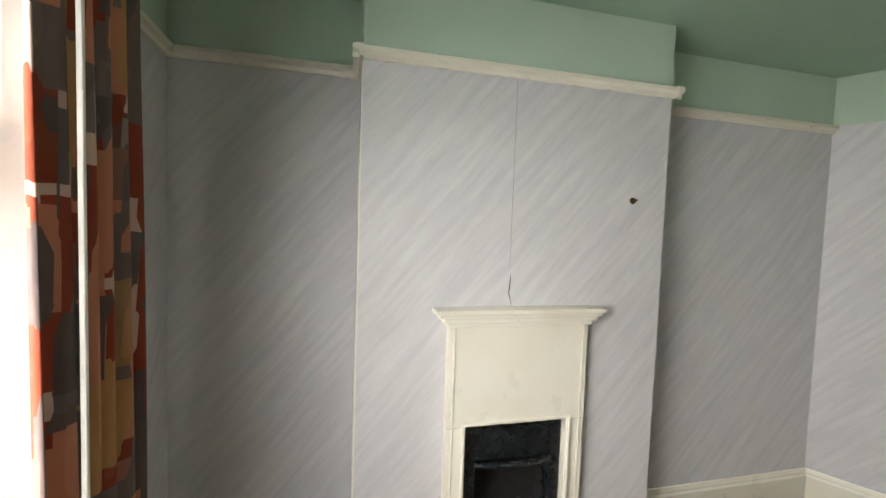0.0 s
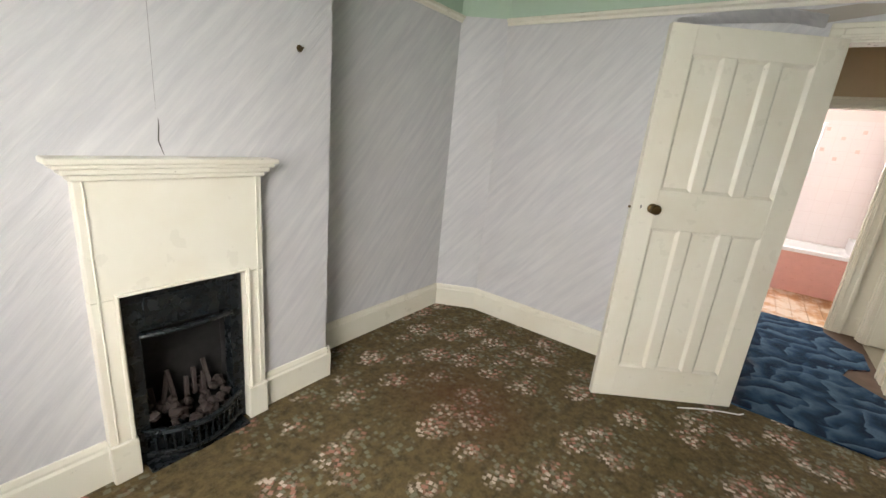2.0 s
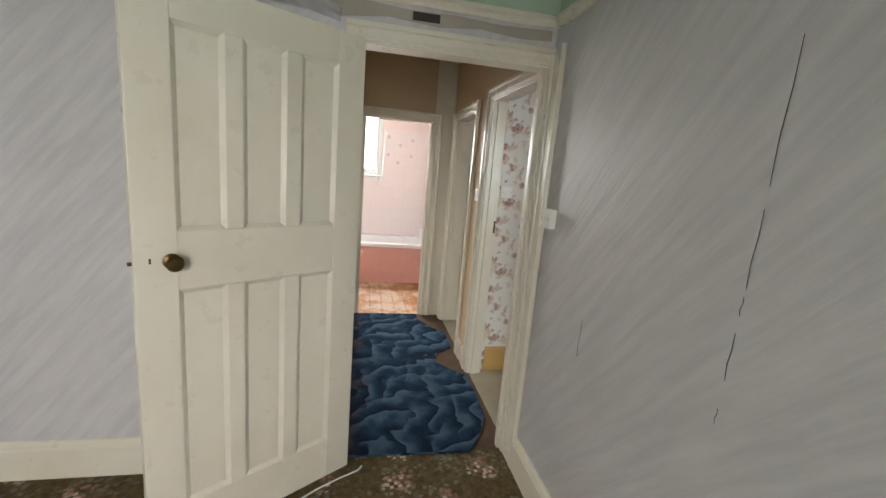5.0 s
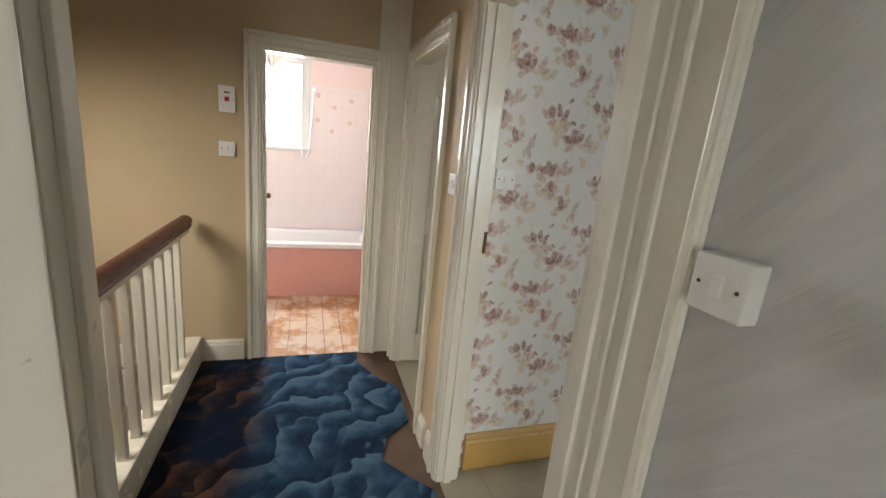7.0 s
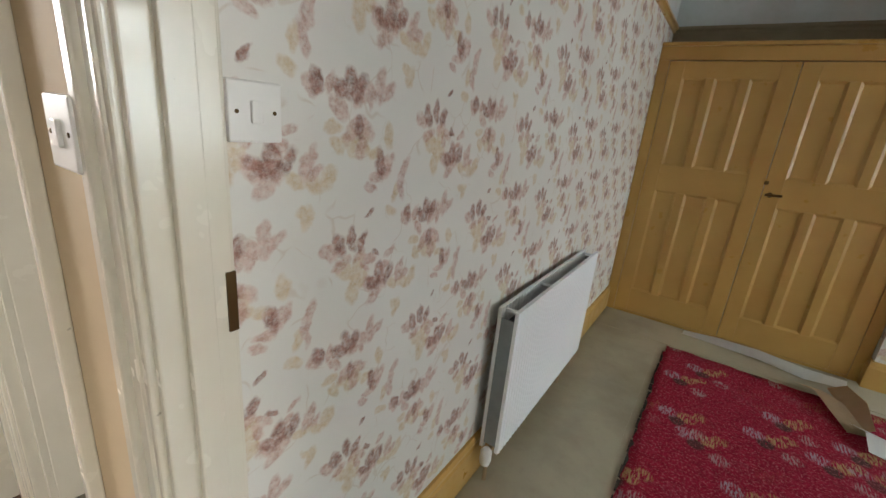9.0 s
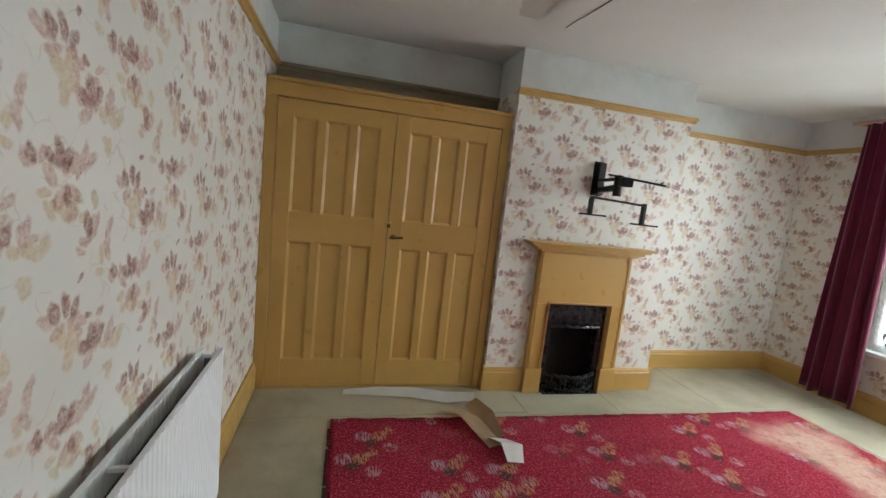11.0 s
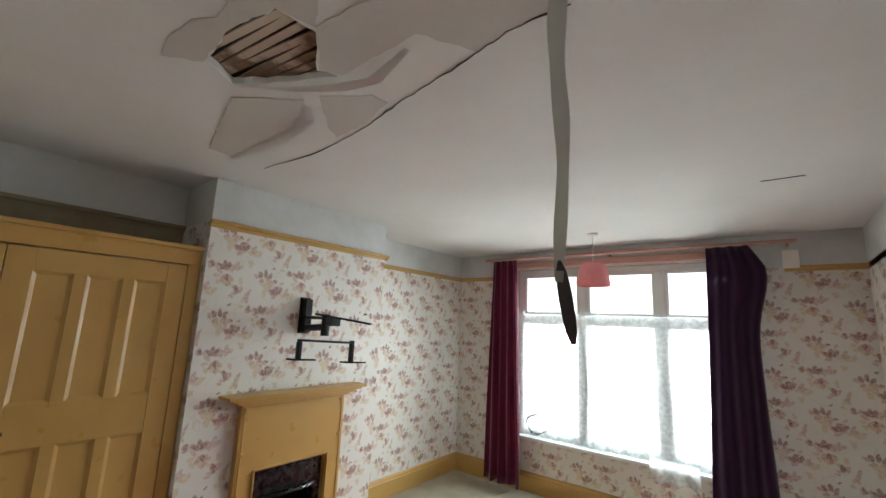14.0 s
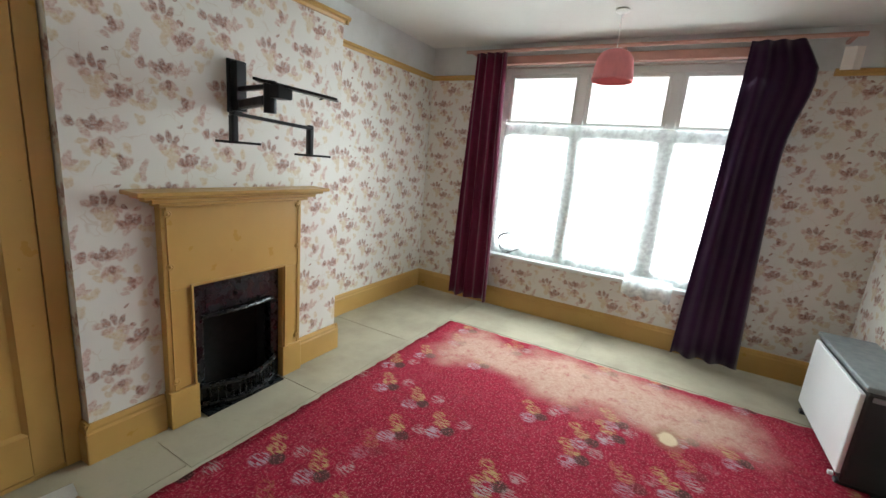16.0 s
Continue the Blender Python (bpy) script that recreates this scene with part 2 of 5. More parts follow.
def posy_rug(name):
    """Crimson pile with scattered posies of green, straw and lilac stitches that run one way."""
    k = Mat(name, (0.4, 0.02, 0.05), 0.95, spec=0.1)
    c = k.mix(k.ramp(k.noise(30, 4, rough=0.7), 0.4, 0.62), (0.40, 0.020, 0.052), (0.27, 0.012, 0.032))
    stitch = k.noise(1.0, 2, k.mapped((130, 20, 1)), 0.6)
    w = k.warp(k.uv, 0.018, 24)
    for col, shift, reach, lo, most in (((0.045, 0.05, 0.04), (0, 0, 0), 0.11, 0.30, 0.85), ((0.52, 0.40, 0.16), (0.045, 0.06, 0), 0.13, 0.47, 0.9), ((0.45, 0.38, 0.43), (-0.05, 0.06, 0), 0.14, 0.47, 0.9),
                                         ((0.48, 0.42, 0.40), (0.10, -0.05, 0), 0.12, 0.48, 0.7), ((0.52, 0.40, 0.16), (0.10, 0.11, 0), 0.10, 0.48, 0.8)):
        n = k.node("ShaderNodeMapping", Location=shift)
        k.link(w, n.inputs["Vector"])
        d = k.cells(3.5, n.outputs["Vector"], randomness=0.8)
        d.voronoi_dimensions = "2D"
        sep = k.node("ShaderNodeSeparateColor")
        k.link(d.outputs["Color"], sep.inputs["Color"])
        m = k.op("MULTIPLY", k.ramp(d.outputs["Distance"], reach, reach + 0.05, most, 0), k.ramp(stitch, lo, lo + 0.07))
        c = k.mix(k.op("MULTIPLY", m, k.ramp(sep.outputs["Blue"], 0.35, 0.5, 0.06, 1)), c, col)
    c = faded(k, c)
    pile = k.noise(420, 2)
    c = k.mix(k.ramp(pile, 0.3, 0.7, 0.25, 0.0), c, (0.10, 0.006, 0.014))
    k.colour(c)
    return k.bump(k.op("ADD", pile, k.noise(60, 3)), 0.8, 0.006).m


def stained(k, c):
    m = k.op("MULTIPLY", axis_band(k, 0, 1.75, 2.2, 0.2), axis_band(k, 1, 0.75, 1.35, 0.2))
    return k.mix(k.op("MULTIPLY", m, 0.55), c, (0.11, 0.035, 0.012))


def swirl_carpet(name):
    """Blue carpet with soft feathered swirls, lighter along one edge, brown where it is worn."""
    k = Mat(name, (0.03, 0.07, 0.13), 0.95, spec=0.1)
    folds = []
    for turn, scale, warp, shift in ((20, 2.3, 0.42, 0.0), (-35, 2.8, 0.40, 3.7)):
        v = k.warp(k.warp(k.mapped((1, 1, 1), turn, (shift, shift * 0.6, 0)), warp, 3.2), 0.03, 16)
        wv = k.node("ShaderNodeTexWave", Scale=scale, Distortion=4.0, Detail=2.0, **{"Detail Scale": 1.3})
        wv.wave_profile, wv.bands_direction = "SAW", "DIAGONAL"
        k.link(v, wv.inputs["Vector"])
        f = wv.outputs["Fac"]
        folds.append(k.op("MULTIPLY", k.op("POWER", f, 1.6), k.ramp(f, 0.96, 1.0, 1, 0.1)))
    pick = k.ramp(k.noise(2.6, 2), 0.42, 0.58)
    h = k.op("ADD", k.op("MULTIPLY", folds[0], pick), k.op("MULTIPLY", folds[1], k.op("SUBTRACT", 1.0, pick)))
    h = k.op("ADD", h, k.ramp(k.noise(9, 5, rough=0.65), 0.3, 0.7, -0.2, 0.24))
    c = k.mix(k.ramp(h, 0.0, 0.35), (0.005, 0.014, 0.034), (0.016, 0.044, 0.088))
    c = k.mix(k.ramp(h, 0.35, 0.95), c, (0.075, 0.13, 0.185))
    brown = k.mix(k.ramp(h, 0.1, 0.8), (0.012, 0.008, 0.010), (0.12, 0.06, 0.036))
    c = k.mix(k.op("MULTIPLY", axis_band(k, 0, 3.0, 5.3, 0.12, 0.3, 3), axis_band(k, 1, -0.17, 1.2, 0.10, 0.35, 3)), c, k.mix(k.ramp(k.noise(3, 3), 0.42, 0.55), brown, (0.007, 0.013, 0.03)))
    k.colour(k.mix(k.ramp(k.noise(300, 2), 0.3, 0.7, 0.3, 0), c, (0.004, 0.01, 0.02)))
    return k.bump(k.op("ADD", k.noise(380, 2), k.op("MULTIPLY", h, 0.4)), 0.6, 0.006).m


def plaster(name, colour, dark, rough=0.8, big=1.4, mar=0.5):
    k = Mat(name, colour, rough, spec=0.25)
    c = k.mix(k.ramp(k.noise(big, 5), 0.42, 0.75, 0, mar), colour, dark)
    c = k.mix(k.ramp(k.noise(18, 4, rough=0.65), 0.55, 0.8, 0, 0.25), c, dark)
    k.colour(c)
    return k.bump(k.op("ADD", k.noise(30, 3), k.noise(7, 3)), 0.3, 0.003).m


def boards(name, colour, dark, plank=0.14, seam=True, rough=0.6, along=0):
    """Floor surface with grain along one axis."""
    k = Mat(name, colour, rough)
    sc = (2, 26, 1) if along == 0 else (26, 2, 1)
    g = k.noise(1.0, 5, k.warp(k.mapped(sc), 0.5, 1), 0.65)
    c = k.mix(k.ramp(g, 0.35, 0.7), colour, dark)
    info = k.node("ShaderNodeObjectInfo")
    c = k.mix(k.op("MULTIPLY", info.outputs["Random"], 0.45), c, tuple(v * 0.6 for v in colour))
    c = k.mix(k.ramp(k.noise(2.2, 5, rough=0.7), 0.47, 0.55, 0, 0.7), c, (0.60, 0.50, 0.40))
    k.colour(c)
    return k.bump(g, 0.3, 0.002).m


def plain(name, colour, rough=0.5, metal=0.0, var=0.25, bump=0.1, scale=14):
    k = Mat(name, colour, rough, metal)
    k.colour(k.mix(k.ramp(k.noise(scale, 4), 0.35, 0.75, 0, var), colour, tuple(v * 0.5 for v in colour)))
    k.rough(k.ramp(k.noise(scale * 1.7, 3), 0.3, 0.7, max(0.05, rough - 0.1), min(1, rough + 0.1)))
    return k.bump(k.noise(scale * 9, 3), bump, 0.001).m


def curtain_cloth(name):
    """Cotton print of large oblong blocks in rust, cream, grey and gold."""
    k = Mat(name, (0.4, 0.1, 0.05), 0.9, spec=0.1)
    c = (0.24, 0.05, 0.026)
    for i, (col, sc, off, lim) in enumerate((((0.60, 0.42, 0.34), 5.2, 0.0, 0.26), ((0.15, 0.12, 0.11), 4.1, 0.37, 0.36), ((0.50, 0.20, 0.12), 6.3, 0.71, 0.28),
                                             ((0.40, 0.22, 0.09), 5.0, 1.3, 0.09), ((0.10, 0.085, 0.08), 6.0, 2.1, 0.2))):
        v = k.cells(sc, k.warp(k.mapped((2.1, 0.8, 1), 0, (off, off * 2, 0)), 0.015, 8), randomness=0.7)
        v.distance = "CHEBYCHEV"
        sep = k.node("ShaderNodeSeparateColor")
        k.link(v.outputs["Color"], sep.inputs["Color"])
        c = k.mix(k.ramp(sep.outputs["Red"], lim - 0.01, lim + 0.01, 0.92, 0), c, col)
    k.colour(c)
    return k.bump(k.noise(500, 2), 0.25, 0.001).m


def velvet(name, colour):
    k = Mat(name, colour, 0.85, spec=0.1)
    k.colour(k.mix(k.noise(5, 4, k.mapped((4, 0.5, 1))), tuple(v * 0.5 for v in colour), tuple(v * 1.3 for v in colour)))
    k.b.inputs["Sheen Weight"].default_value = 0.3
    return k.bump(k.noise(300, 2), 0.3, 0.001).m


def sheet_glass(name):
    k = Mat(name, (1, 1, 1), 0.0)
    k.b.inputs["Transmission Weight"].default_value = 1.0
    k.b.inputs["IOR"].default_value = 1.05
    return k.m


def net_cloth(name):
    """Thin net: light passes between and through the threads."""
    m = bpy.data.materials.new(name)
    m.use_nodes = True
    t = m.node_tree
    t.nodes.remove(t.nodes["Principled BSDF"])
    tr, tl, mixer = (t.nodes.new("ShaderNodeBsdf" + n) for n in ("Transparent", "Translucent", "Diffuse"))
    mx = t.nodes.new("ShaderNodeMixShader")
    tl.inputs["Color"].default_value = (0.9, 0.95, 0.95, 1)
    co = t.nodes.new("ShaderNodeTexCoord")
    ns = t.nodes.new("ShaderNodeTexNoise")
    ns.inputs["Scale"].default_value = 28
    rg = t.nodes.new("ShaderNodeMapRange")
    rg.inputs["From Min"].default_value, rg.inputs["From Max"].default_value = 0.35, 0.65
    rg.inputs["To Min"].default_value, rg.inputs["To Max"].default_value = 0.36, 0.52
    t.nodes.remove(mixer)
    t.links.new(co.outputs["UV"], ns.inputs["Vector"])
    t.links.new(ns.outputs["Fac"], rg.inputs["Value"])
    t.links.new(rg.outputs["Result"], mx.inputs["Fac"])
    t.links.new(tr.outputs[0], mx.inputs[1])
    t.links.new(tl.outputs[0], mx.inputs[2])
    t.links.new(mx.outputs[0], t.nodes["Material Output"].inputs["Surface"])
    return m


def tiles(name):
    """Pale pink square wall tiles with shallow joints."""
    k = Mat(name, (0.8, 0.6, 0.55), 0.2)
    br = k.node("ShaderNodeTexBrick", Scale=1.0, **{"Mortar Size": 0.0015, "Brick Width": 0.15, "Row Height": 0.15, "Color1": (0.82, 0.755, 0.74, 1), "Color2": (0.81, 0.74, 0.725, 1), "Mortar": (0.74, 0.66, 0.64, 1)})
    br.offset = 0.0
    k.link(k.uv, br.inputs["Vector"])
    k.colour(br.outputs["Color"])
    return k.bump(br.outputs["Fac"], -0.3, 0.002).m


def glow(name, colour, strength):
    m = bpy.data.materials.new(name)
    m.use_nodes = True
    b = m.node_tree.nodes["Principled BSDF"]
    b.inputs["Base Color"].default_value = (*colour, 1)
    b.inputs["Emission Color"].default_value = (*colour, 1)
    b.inputs["Emission Strength"].default_value = strength
    return m


PAPER_A = stroke_paper("lilac_stroke_paper")
PAPER_F = floral_paper("floral_paper")
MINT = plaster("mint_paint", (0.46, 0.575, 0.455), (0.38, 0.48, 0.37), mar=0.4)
# ceiling mint: same hue as the frieze, set about a quarter darker
MINT_CEIL = plaster("mint_paint_darker", (0.33, 0.45, 0.34), (0.27, 0.37, 0.28), mar=0.4)
FRIEZE_F = plaster("grey_white_paint", (0.62, 0.64, 0.63), (0.42, 0.42, 0.38), big=2.5, mar=0.6)
CEIL_F = plaster("dingy_ceiling_paper", (0.69, 0.69, 0.655), (0.57, 0.56, 0.51), big=0.9, mar=0.6)
CEIL_L = plaster("white_ceiling_paint", (0.75, 0.72, 0.68), (0.6, 0.55, 0.5))
TAN = plaster("tan_wall_paint", (0.52, 0.405, 0.26), (0.43, 0.325, 0.20), mar=0.4)
PINK = plaster("pink_paint", (0.80, 0.69, 0.66), (0.74, 0.63, 0.60), mar=0.3)
TILE = tiles("pink_tile")
RAW = plaster("bare_plaster", (0.45, 0.40, 0.35), (0.3, 0.26, 0.22))
CREAM = worn_paint("cream_gloss", (0.76, 0.725, 0.62), (0.64, 0.56, 0.41), 0.32, 0.45)
CREAM_L = worn_paint("landing_cream_gloss", (0.72, 0.68, 0.57), (0.58, 0.52, 0.40), 0.16, 0.4)
OCHRE = worn_paint("ochre_gloss", (0.50, 0.30, 0.085), (0.40, 0.22, 0.05), 0.34, 0.5)
CARPET_A = spot_carpet("olive_posy_carpet", (0.155, 0.112, 0.048), (0.075, 0.053, 0.025),
                       [((0.20, 0.19, 0.13), 10, 0.9, 0.50), ((0.42, 0.20, 0.15), 50, 0.95, 0.34), ((0.66, 0.53, 0.44), 80, 0.95, 0.33)], stained, coarse=4.6)
RUG = posy_rug("crimson_rug_pile")
BLUE = swirl_carpet("blue_swirl_carpet")
LINO = plaster("olive_lino", (0.41, 0.375, 0.28), (0.24, 0.205, 0.145), 0.42, 2.2, 0.85)
BOARD = boards("bare_pine", (0.46, 0.23, 0.085), (0.30, 0.13, 0.045))
UNDERLAY = plaster("brown_underlay", (0.12, 0.078, 0.052), (0.06, 0.038, 0.026), 0.95, 6, 0.8)

# ---- building helpers ----


def box(bm, x0, x1, y0, y1, z0, z1, bevel=0.0):
    """Adds a box to bm, with its edges softened."""
    m = Matrix.LocRotScale(((x0 + x1) / 2, (y0 + y1) / 2, (z0 + z1) / 2), None, (abs(x1 - x0), abs(y1 - y0), abs(z1 - z0)))
    made = bmesh.ops.create_cube(bm, size=1, matrix=m)["verts"]
    if bevel:
        bmesh.ops.bevel(bm, geom=list({e for v in made for e in v.link_edges}), offset=bevel, segments=2, profile=0.5, affect="EDGES")
    return bm


def prism(bm, pts, z0, z1):
    """Adds an upright prism over a plan polygon."""
    lo = [bm.verts.new((x, y, z0)) for x, y in pts]
    hi = [bm.verts.new((x, y, z1)) for x, y in pts]
    bm.faces.new(lo[::-1]), bm.faces.new(hi)
    for i in range(len(pts)):
        j = (i + 1) % len(pts)
        bm.faces.new((lo[i], lo[j], hi[j], hi[i]))
    bmesh.ops.recalc_face_normals(bm, faces=bm.faces)
    return bm


def tube(bm, pts, r, sides=8):
    """Adds a round rod along a line of points."""
    rings = []
    pts = [Vector(p) for p in pts]
    for i, p in enumerate(pts):
        d = (pts[min(i + 1, len(pts) - 1)] - pts[max(i - 1, 0)]).normalized()
        a = d.orthogonal().normalized() if i == 0 else (a - d * a.dot(d)).normalized()
        b = d.cross(a)
        rr = r[i] if isinstance(r, (list, tuple)) else r
        rings.append([bm.verts.new(p + rr * (math.cos(t) * a + math.sin(t) * b)) for t in (2 * math.pi * s / sides for s in range(sides))])
    for q, w in zip(rings, rings[1:]):
        for s in range(sides):
            bm.faces.new((q[s], q[(s + 1) % sides], w[(s + 1) % sides], w[s]))
    bm.faces.new(rings[0][::-1]), bm.faces.new(rings[-1])
    return bm


def lathe(bm, prof, at=(0, 0, 0), sides=20, m=None):
    """Adds a turned shape: (radius, height) pairs round the z axis."""
    rings = []
    for r, z in prof:
        ring = []
        for s in range(sides):
            a = 2 * math.pi * s / sides
            v = Vector((r * math.cos(a), r * math.sin(a), z))
            ring.append(bm.verts.new((m @ v if m else v) + Vector(at)))
        rings.append(ring)
    for q, w in zip(rings, rings[1:]):
        for s in range(sides):
            bm.faces.new((q[s], q[(s + 1) % sides], w[(s + 1) % sides], w[s]))
    bm.faces.new(rings[0][::-1]), bm.faces.new(rings[-1])
    return bm


def unwrap(bm):
    """Coordinates in metres, u to the right of one who faces the surface."""
    layer = bm.loops.layers.uv.verify()
    bm.normal_update()
    for f in bm.faces:
        n = f.normal
        if abs(n.z) > 0.75:
            for lp in f.loops:
                lp[layer].uv = lp.vert.co.x, lp.vert.co.y
        else:
            r = Vector((-n.y, n.x, 0)).normalized()
            for lp in f.loops:
                lp[layer].uv = lp.vert.co.dot(r), lp.vert.co.z


def part(name, bm, material, parent=None, label="", smooth=False, mats=None):
    """Links a bmesh as one mesh object under a thing or a part."""
    unwrap(bm)
    me = bpy.data.meshes.new(name)
    bm.to_mesh(me)
    bm.free()
    for m in mats or [material]:
        me.materials.append(m)
    if smooth:
        me.shade_smooth()
        me.set_sharp_from_angle(angle=radians(40))
    ob = new(name, me)
    ob.parent = parent
    if label:
        ob["label"] = label
    return ob


def thing(name, label, category, group="", at=None):
    """An Empty that carries the parts of one thing."""
    return tagged(new(name), label, category, group)


def B():
    return bmesh.new()


def setting(name, bm, material, label="", smooth=False, mats=None):
    return tagged(part(name, bm, material, None, "", smooth, mats), label, "", "", "structure")


# ---- the structure ----
CEIL, RAIL = 2.53, 2.25
ROOMS = (("A", -0.67, 2.97, -1.175, 1.87), ("F", -0.97, 3.94, -4.95, -1.27), ("L", 3.07, 5.15, -1.175, 1.0), ("B", 5.25, 7.0, -1.25, 0.7), ("S", 4.06, 5.15, -2.7, -1.27))
FINISH = [RAW, PAPER_A, MINT, PAPER_F, FRIEZE_F, TAN, PINK, TILE, CREAM_L]
LOOKS = {"A": (1, 2), "F": (3, 4), "L": (5, 5), "B": (7, 6), "S": (8, 8)}


def finish(c, n):
    """Which paint or paper a wall face carries, by the room that it looks into."""
    p = c + n * 0.03
    for key, x0, x1, y0, y1 in ROOMS:
        if x0 < p.x < x1 and y0 < p.y < y1:
            line = 2.0 if key == "B" else RAIL
            return LOOKS[key][0 if c.z < line else 1]
    return 0


def wall(name, x0, x1, y0, y1, holes=(), z0=0.0, z1=CEIL, label=""):
    """A wall with thickness, cut through by holes (start, end, bottom, top) along its length."""
    bm = B()
    long_x = (x1 - x0) > (y1 - y0)
    a0, a1 = (x0, x1) if long_x else (y0, y1)
    cuts = sorted({a0, a1, *[h[0] for h in holes], *[h[1] for h in holes]})
    for s, e in zip(cuts, cuts[1:]):
        mid = (s + e) / 2
        solid = [(z0, z1)]
        for h in holes:
            if h[0] < mid < h[1]:
                solid = [(z0, h[2]), (h[3], z1)]
        for lo, hi in solid:
            levels = [lo] + [v for v in (2.0, RAIL) if lo < v < hi] + [hi]
            for q, w in zip(levels, levels[1:]):
                if w - q > 1e-4:
                    box(bm, *((s, e, y0, y1) if long_x else (x0, x1, s, e)), q, w)
    bmesh.ops.remove_doubles(bm, verts=bm.verts, dist=1e-5)
    bm.normal_update()
    for f in bm.faces:
        f.material_index = finish(f.calc_center_median(), f.normal)
    return setting(name, bm, None, label, mats=FINISH)


wall("wall_back_room_north", -0.67, 2.97, 1.87, 2.1, label="lilac-grey papered wall under a mint frieze")
wall("wall_back_room_window", -0.9, -0.67, -1.175, 2.1, [(-0.35, 1.12, 0.8, 2.2)])
wall("wall_back_room_door", 2.97, 3.07, -1.175, 2.1, [(-1.165, -0.27, 0, 2.05)])
wall("wall_partition", -0.97, 5.15, -1.27, -1.175, [(3.03, 3.89, 0, 2.03), (4.28, 5.02, 0, 2.0)])
wall("wall_front_room_window", -1.2, -0.97, -5.15, -1.175, [(-4.16, -2.08, 0.54, 2.33)])
wall("wall_front_room_south", -0.97, 3.94, -5.15, -4.95)
wall("wall_front_room_east", 3.94, 4.06, -5.15, -1.27)
wall("wall_landing_east", 5.15, 5.25, -2.8, 1.12, [(-0.985, -0.30, 0, 1.97)])
wall("wall_stairwell_north", 3.07, 5.15, 1.0, 1.12, [(3.5, 4.4, 1.25, 2.2)], z0=-2.6)
wall("wall_stairwell_west", 2.97, 3.07, 0.12, 1.12, z0=-2.6, z1=0.0)
wall("wall_bathroom_east", 7.0, 7.2, -1.35, 0.8, [(-0.58, 0.12, 1.36, 2.26)])
wall("wall_bathroom_south", 5.25, 7.0, -1.35, -1.25)
wall("wall_bathroom_north", 5.25, 7.0, 0.7, 0.8)
wall("wall_box_room_south", 4.06, 5.15, -2.9, -2.7)
for nm, x0, x1, y0, y1, at in (("chimney_breast_back_room", 0.07, 1.46, 1.64, 1.87, (0.52, 0.98, 0.76)), ("chimney_breast_front_room", 0.80, 2.27, -4.95, -4.53, (1.29, 1.82, 0.72))):
    wall(nm, x0, x1, y0, y1, [(at[0], at[1], -0.001, at[2])])
bm = prism(B(), [(2.80, 1.87), (2.97, 1.57), (2.97, 1.87)], 0, RAIL)
prism(bm, [(2.80, 1.87), (2.97, 1.57), (2.97, 1.87)], RAIL, CEIL)
for f in bm.faces:
    f.material_index = 1 if f.calc_center_median().z < RAIL else 2
setting("wall_back_room_corner", bm, None, mats=FINISH)

setting("floor_back_room", box(B(), -0.9, 2.99, -1.2, 2.1, -0.2, 0), CARPET_A, "dark olive carpet with faded posies")
setting("floor_front_room", box(B(), -1.2, 4.06, -5.15, -1.19, -0.2, 0), LINO, "worn olive-grey lino floor")
setting("floor_landing", box(B(), 2.99, 5.15, -1.19, 0.12, -0.2, 0), UNDERLAY)
setting("floor_landing_head", box(B(), 3.07, 3.40, 0.12, 1.0, -0.2, 0), UNDERLAY)
setting("floor_bathroom", box(B(), 5.15, 7.2, -1.35, 0.8, -0.2, -0.012), UNDERLAY)
setting("floor_box_room", box(B(), 4.06, 5.15, -2.9, -1.19, -0.2, -0.001), LINO)
setting("floor_hall", box(B(), 2.97, 5.25, 0.0, 1.12, -2.8, -2.6), UNDERLAY)
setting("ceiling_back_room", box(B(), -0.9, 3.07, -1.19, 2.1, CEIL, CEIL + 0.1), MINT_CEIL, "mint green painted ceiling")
setting("ceiling_landing", box(B(), 3.07, 5.25, -1.19, 1.12, CEIL, CEIL + 0.1), CEIL_L)
setting("ceiling_bathroom", box(B(), 5.25, 7.2, -1.35, 0.8, CEIL, CEIL + 0.1), CEIL_L)
setting("ceiling_box_room", box(B(), 4.06, 5.25, -2.9, -1.19, CEIL, CEIL + 0.1), CEIL_L)

# ---- more materials ----
IRON = plain("black_cast_iron", (0.007, 0.010, 0.012), 0.28, 0.0, 0.3, 0.03)
ASH = plain("ash_and_coal", (0.040, 0.027, 0.023), 0.95, 0, 0.8, 0.6, 30)
SOOT = plain("soot", (0.012, 0.011, 0.010), 0.95)
BRASS = plain("aged_brass", (0.14, 0.09, 0.035), 0.35, 0.9, 0.5)
WHITE = plain("white_plastic", (0.78, 0.77, 0.73), 0.35, 0, 0.08, 0.03)
ENAMEL = plain("white_enamel", (0.83, 0.85, 0.86), 0.5, 0, 0.04, 0.0, 5)
DARKGREY = plain("dark_grey_case", (0.035, 0.038, 0.042), 0.4, 0, 0.3)
TOPGREY = plain("dusty_grey_top", (0.26, 0.29, 0.30), 0.45, 0, 0.4)
BLACKSTEEL = plain("black_steel", (0.014, 0.015, 0.017), 0.38, 0.4, 0.3)
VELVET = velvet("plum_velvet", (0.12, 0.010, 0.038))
# right curtain of the pair, coloured darker and bluer than the left
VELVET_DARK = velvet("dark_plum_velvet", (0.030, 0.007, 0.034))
PRINT = curtain_cloth("block_print_cotton")
LINING = plain("cream_lining", (0.78, 0.74, 0.68), 0.9, 0, 0.1)
GLASS = sheet_glass("window_glass")
NET = net_cloth("white_net")
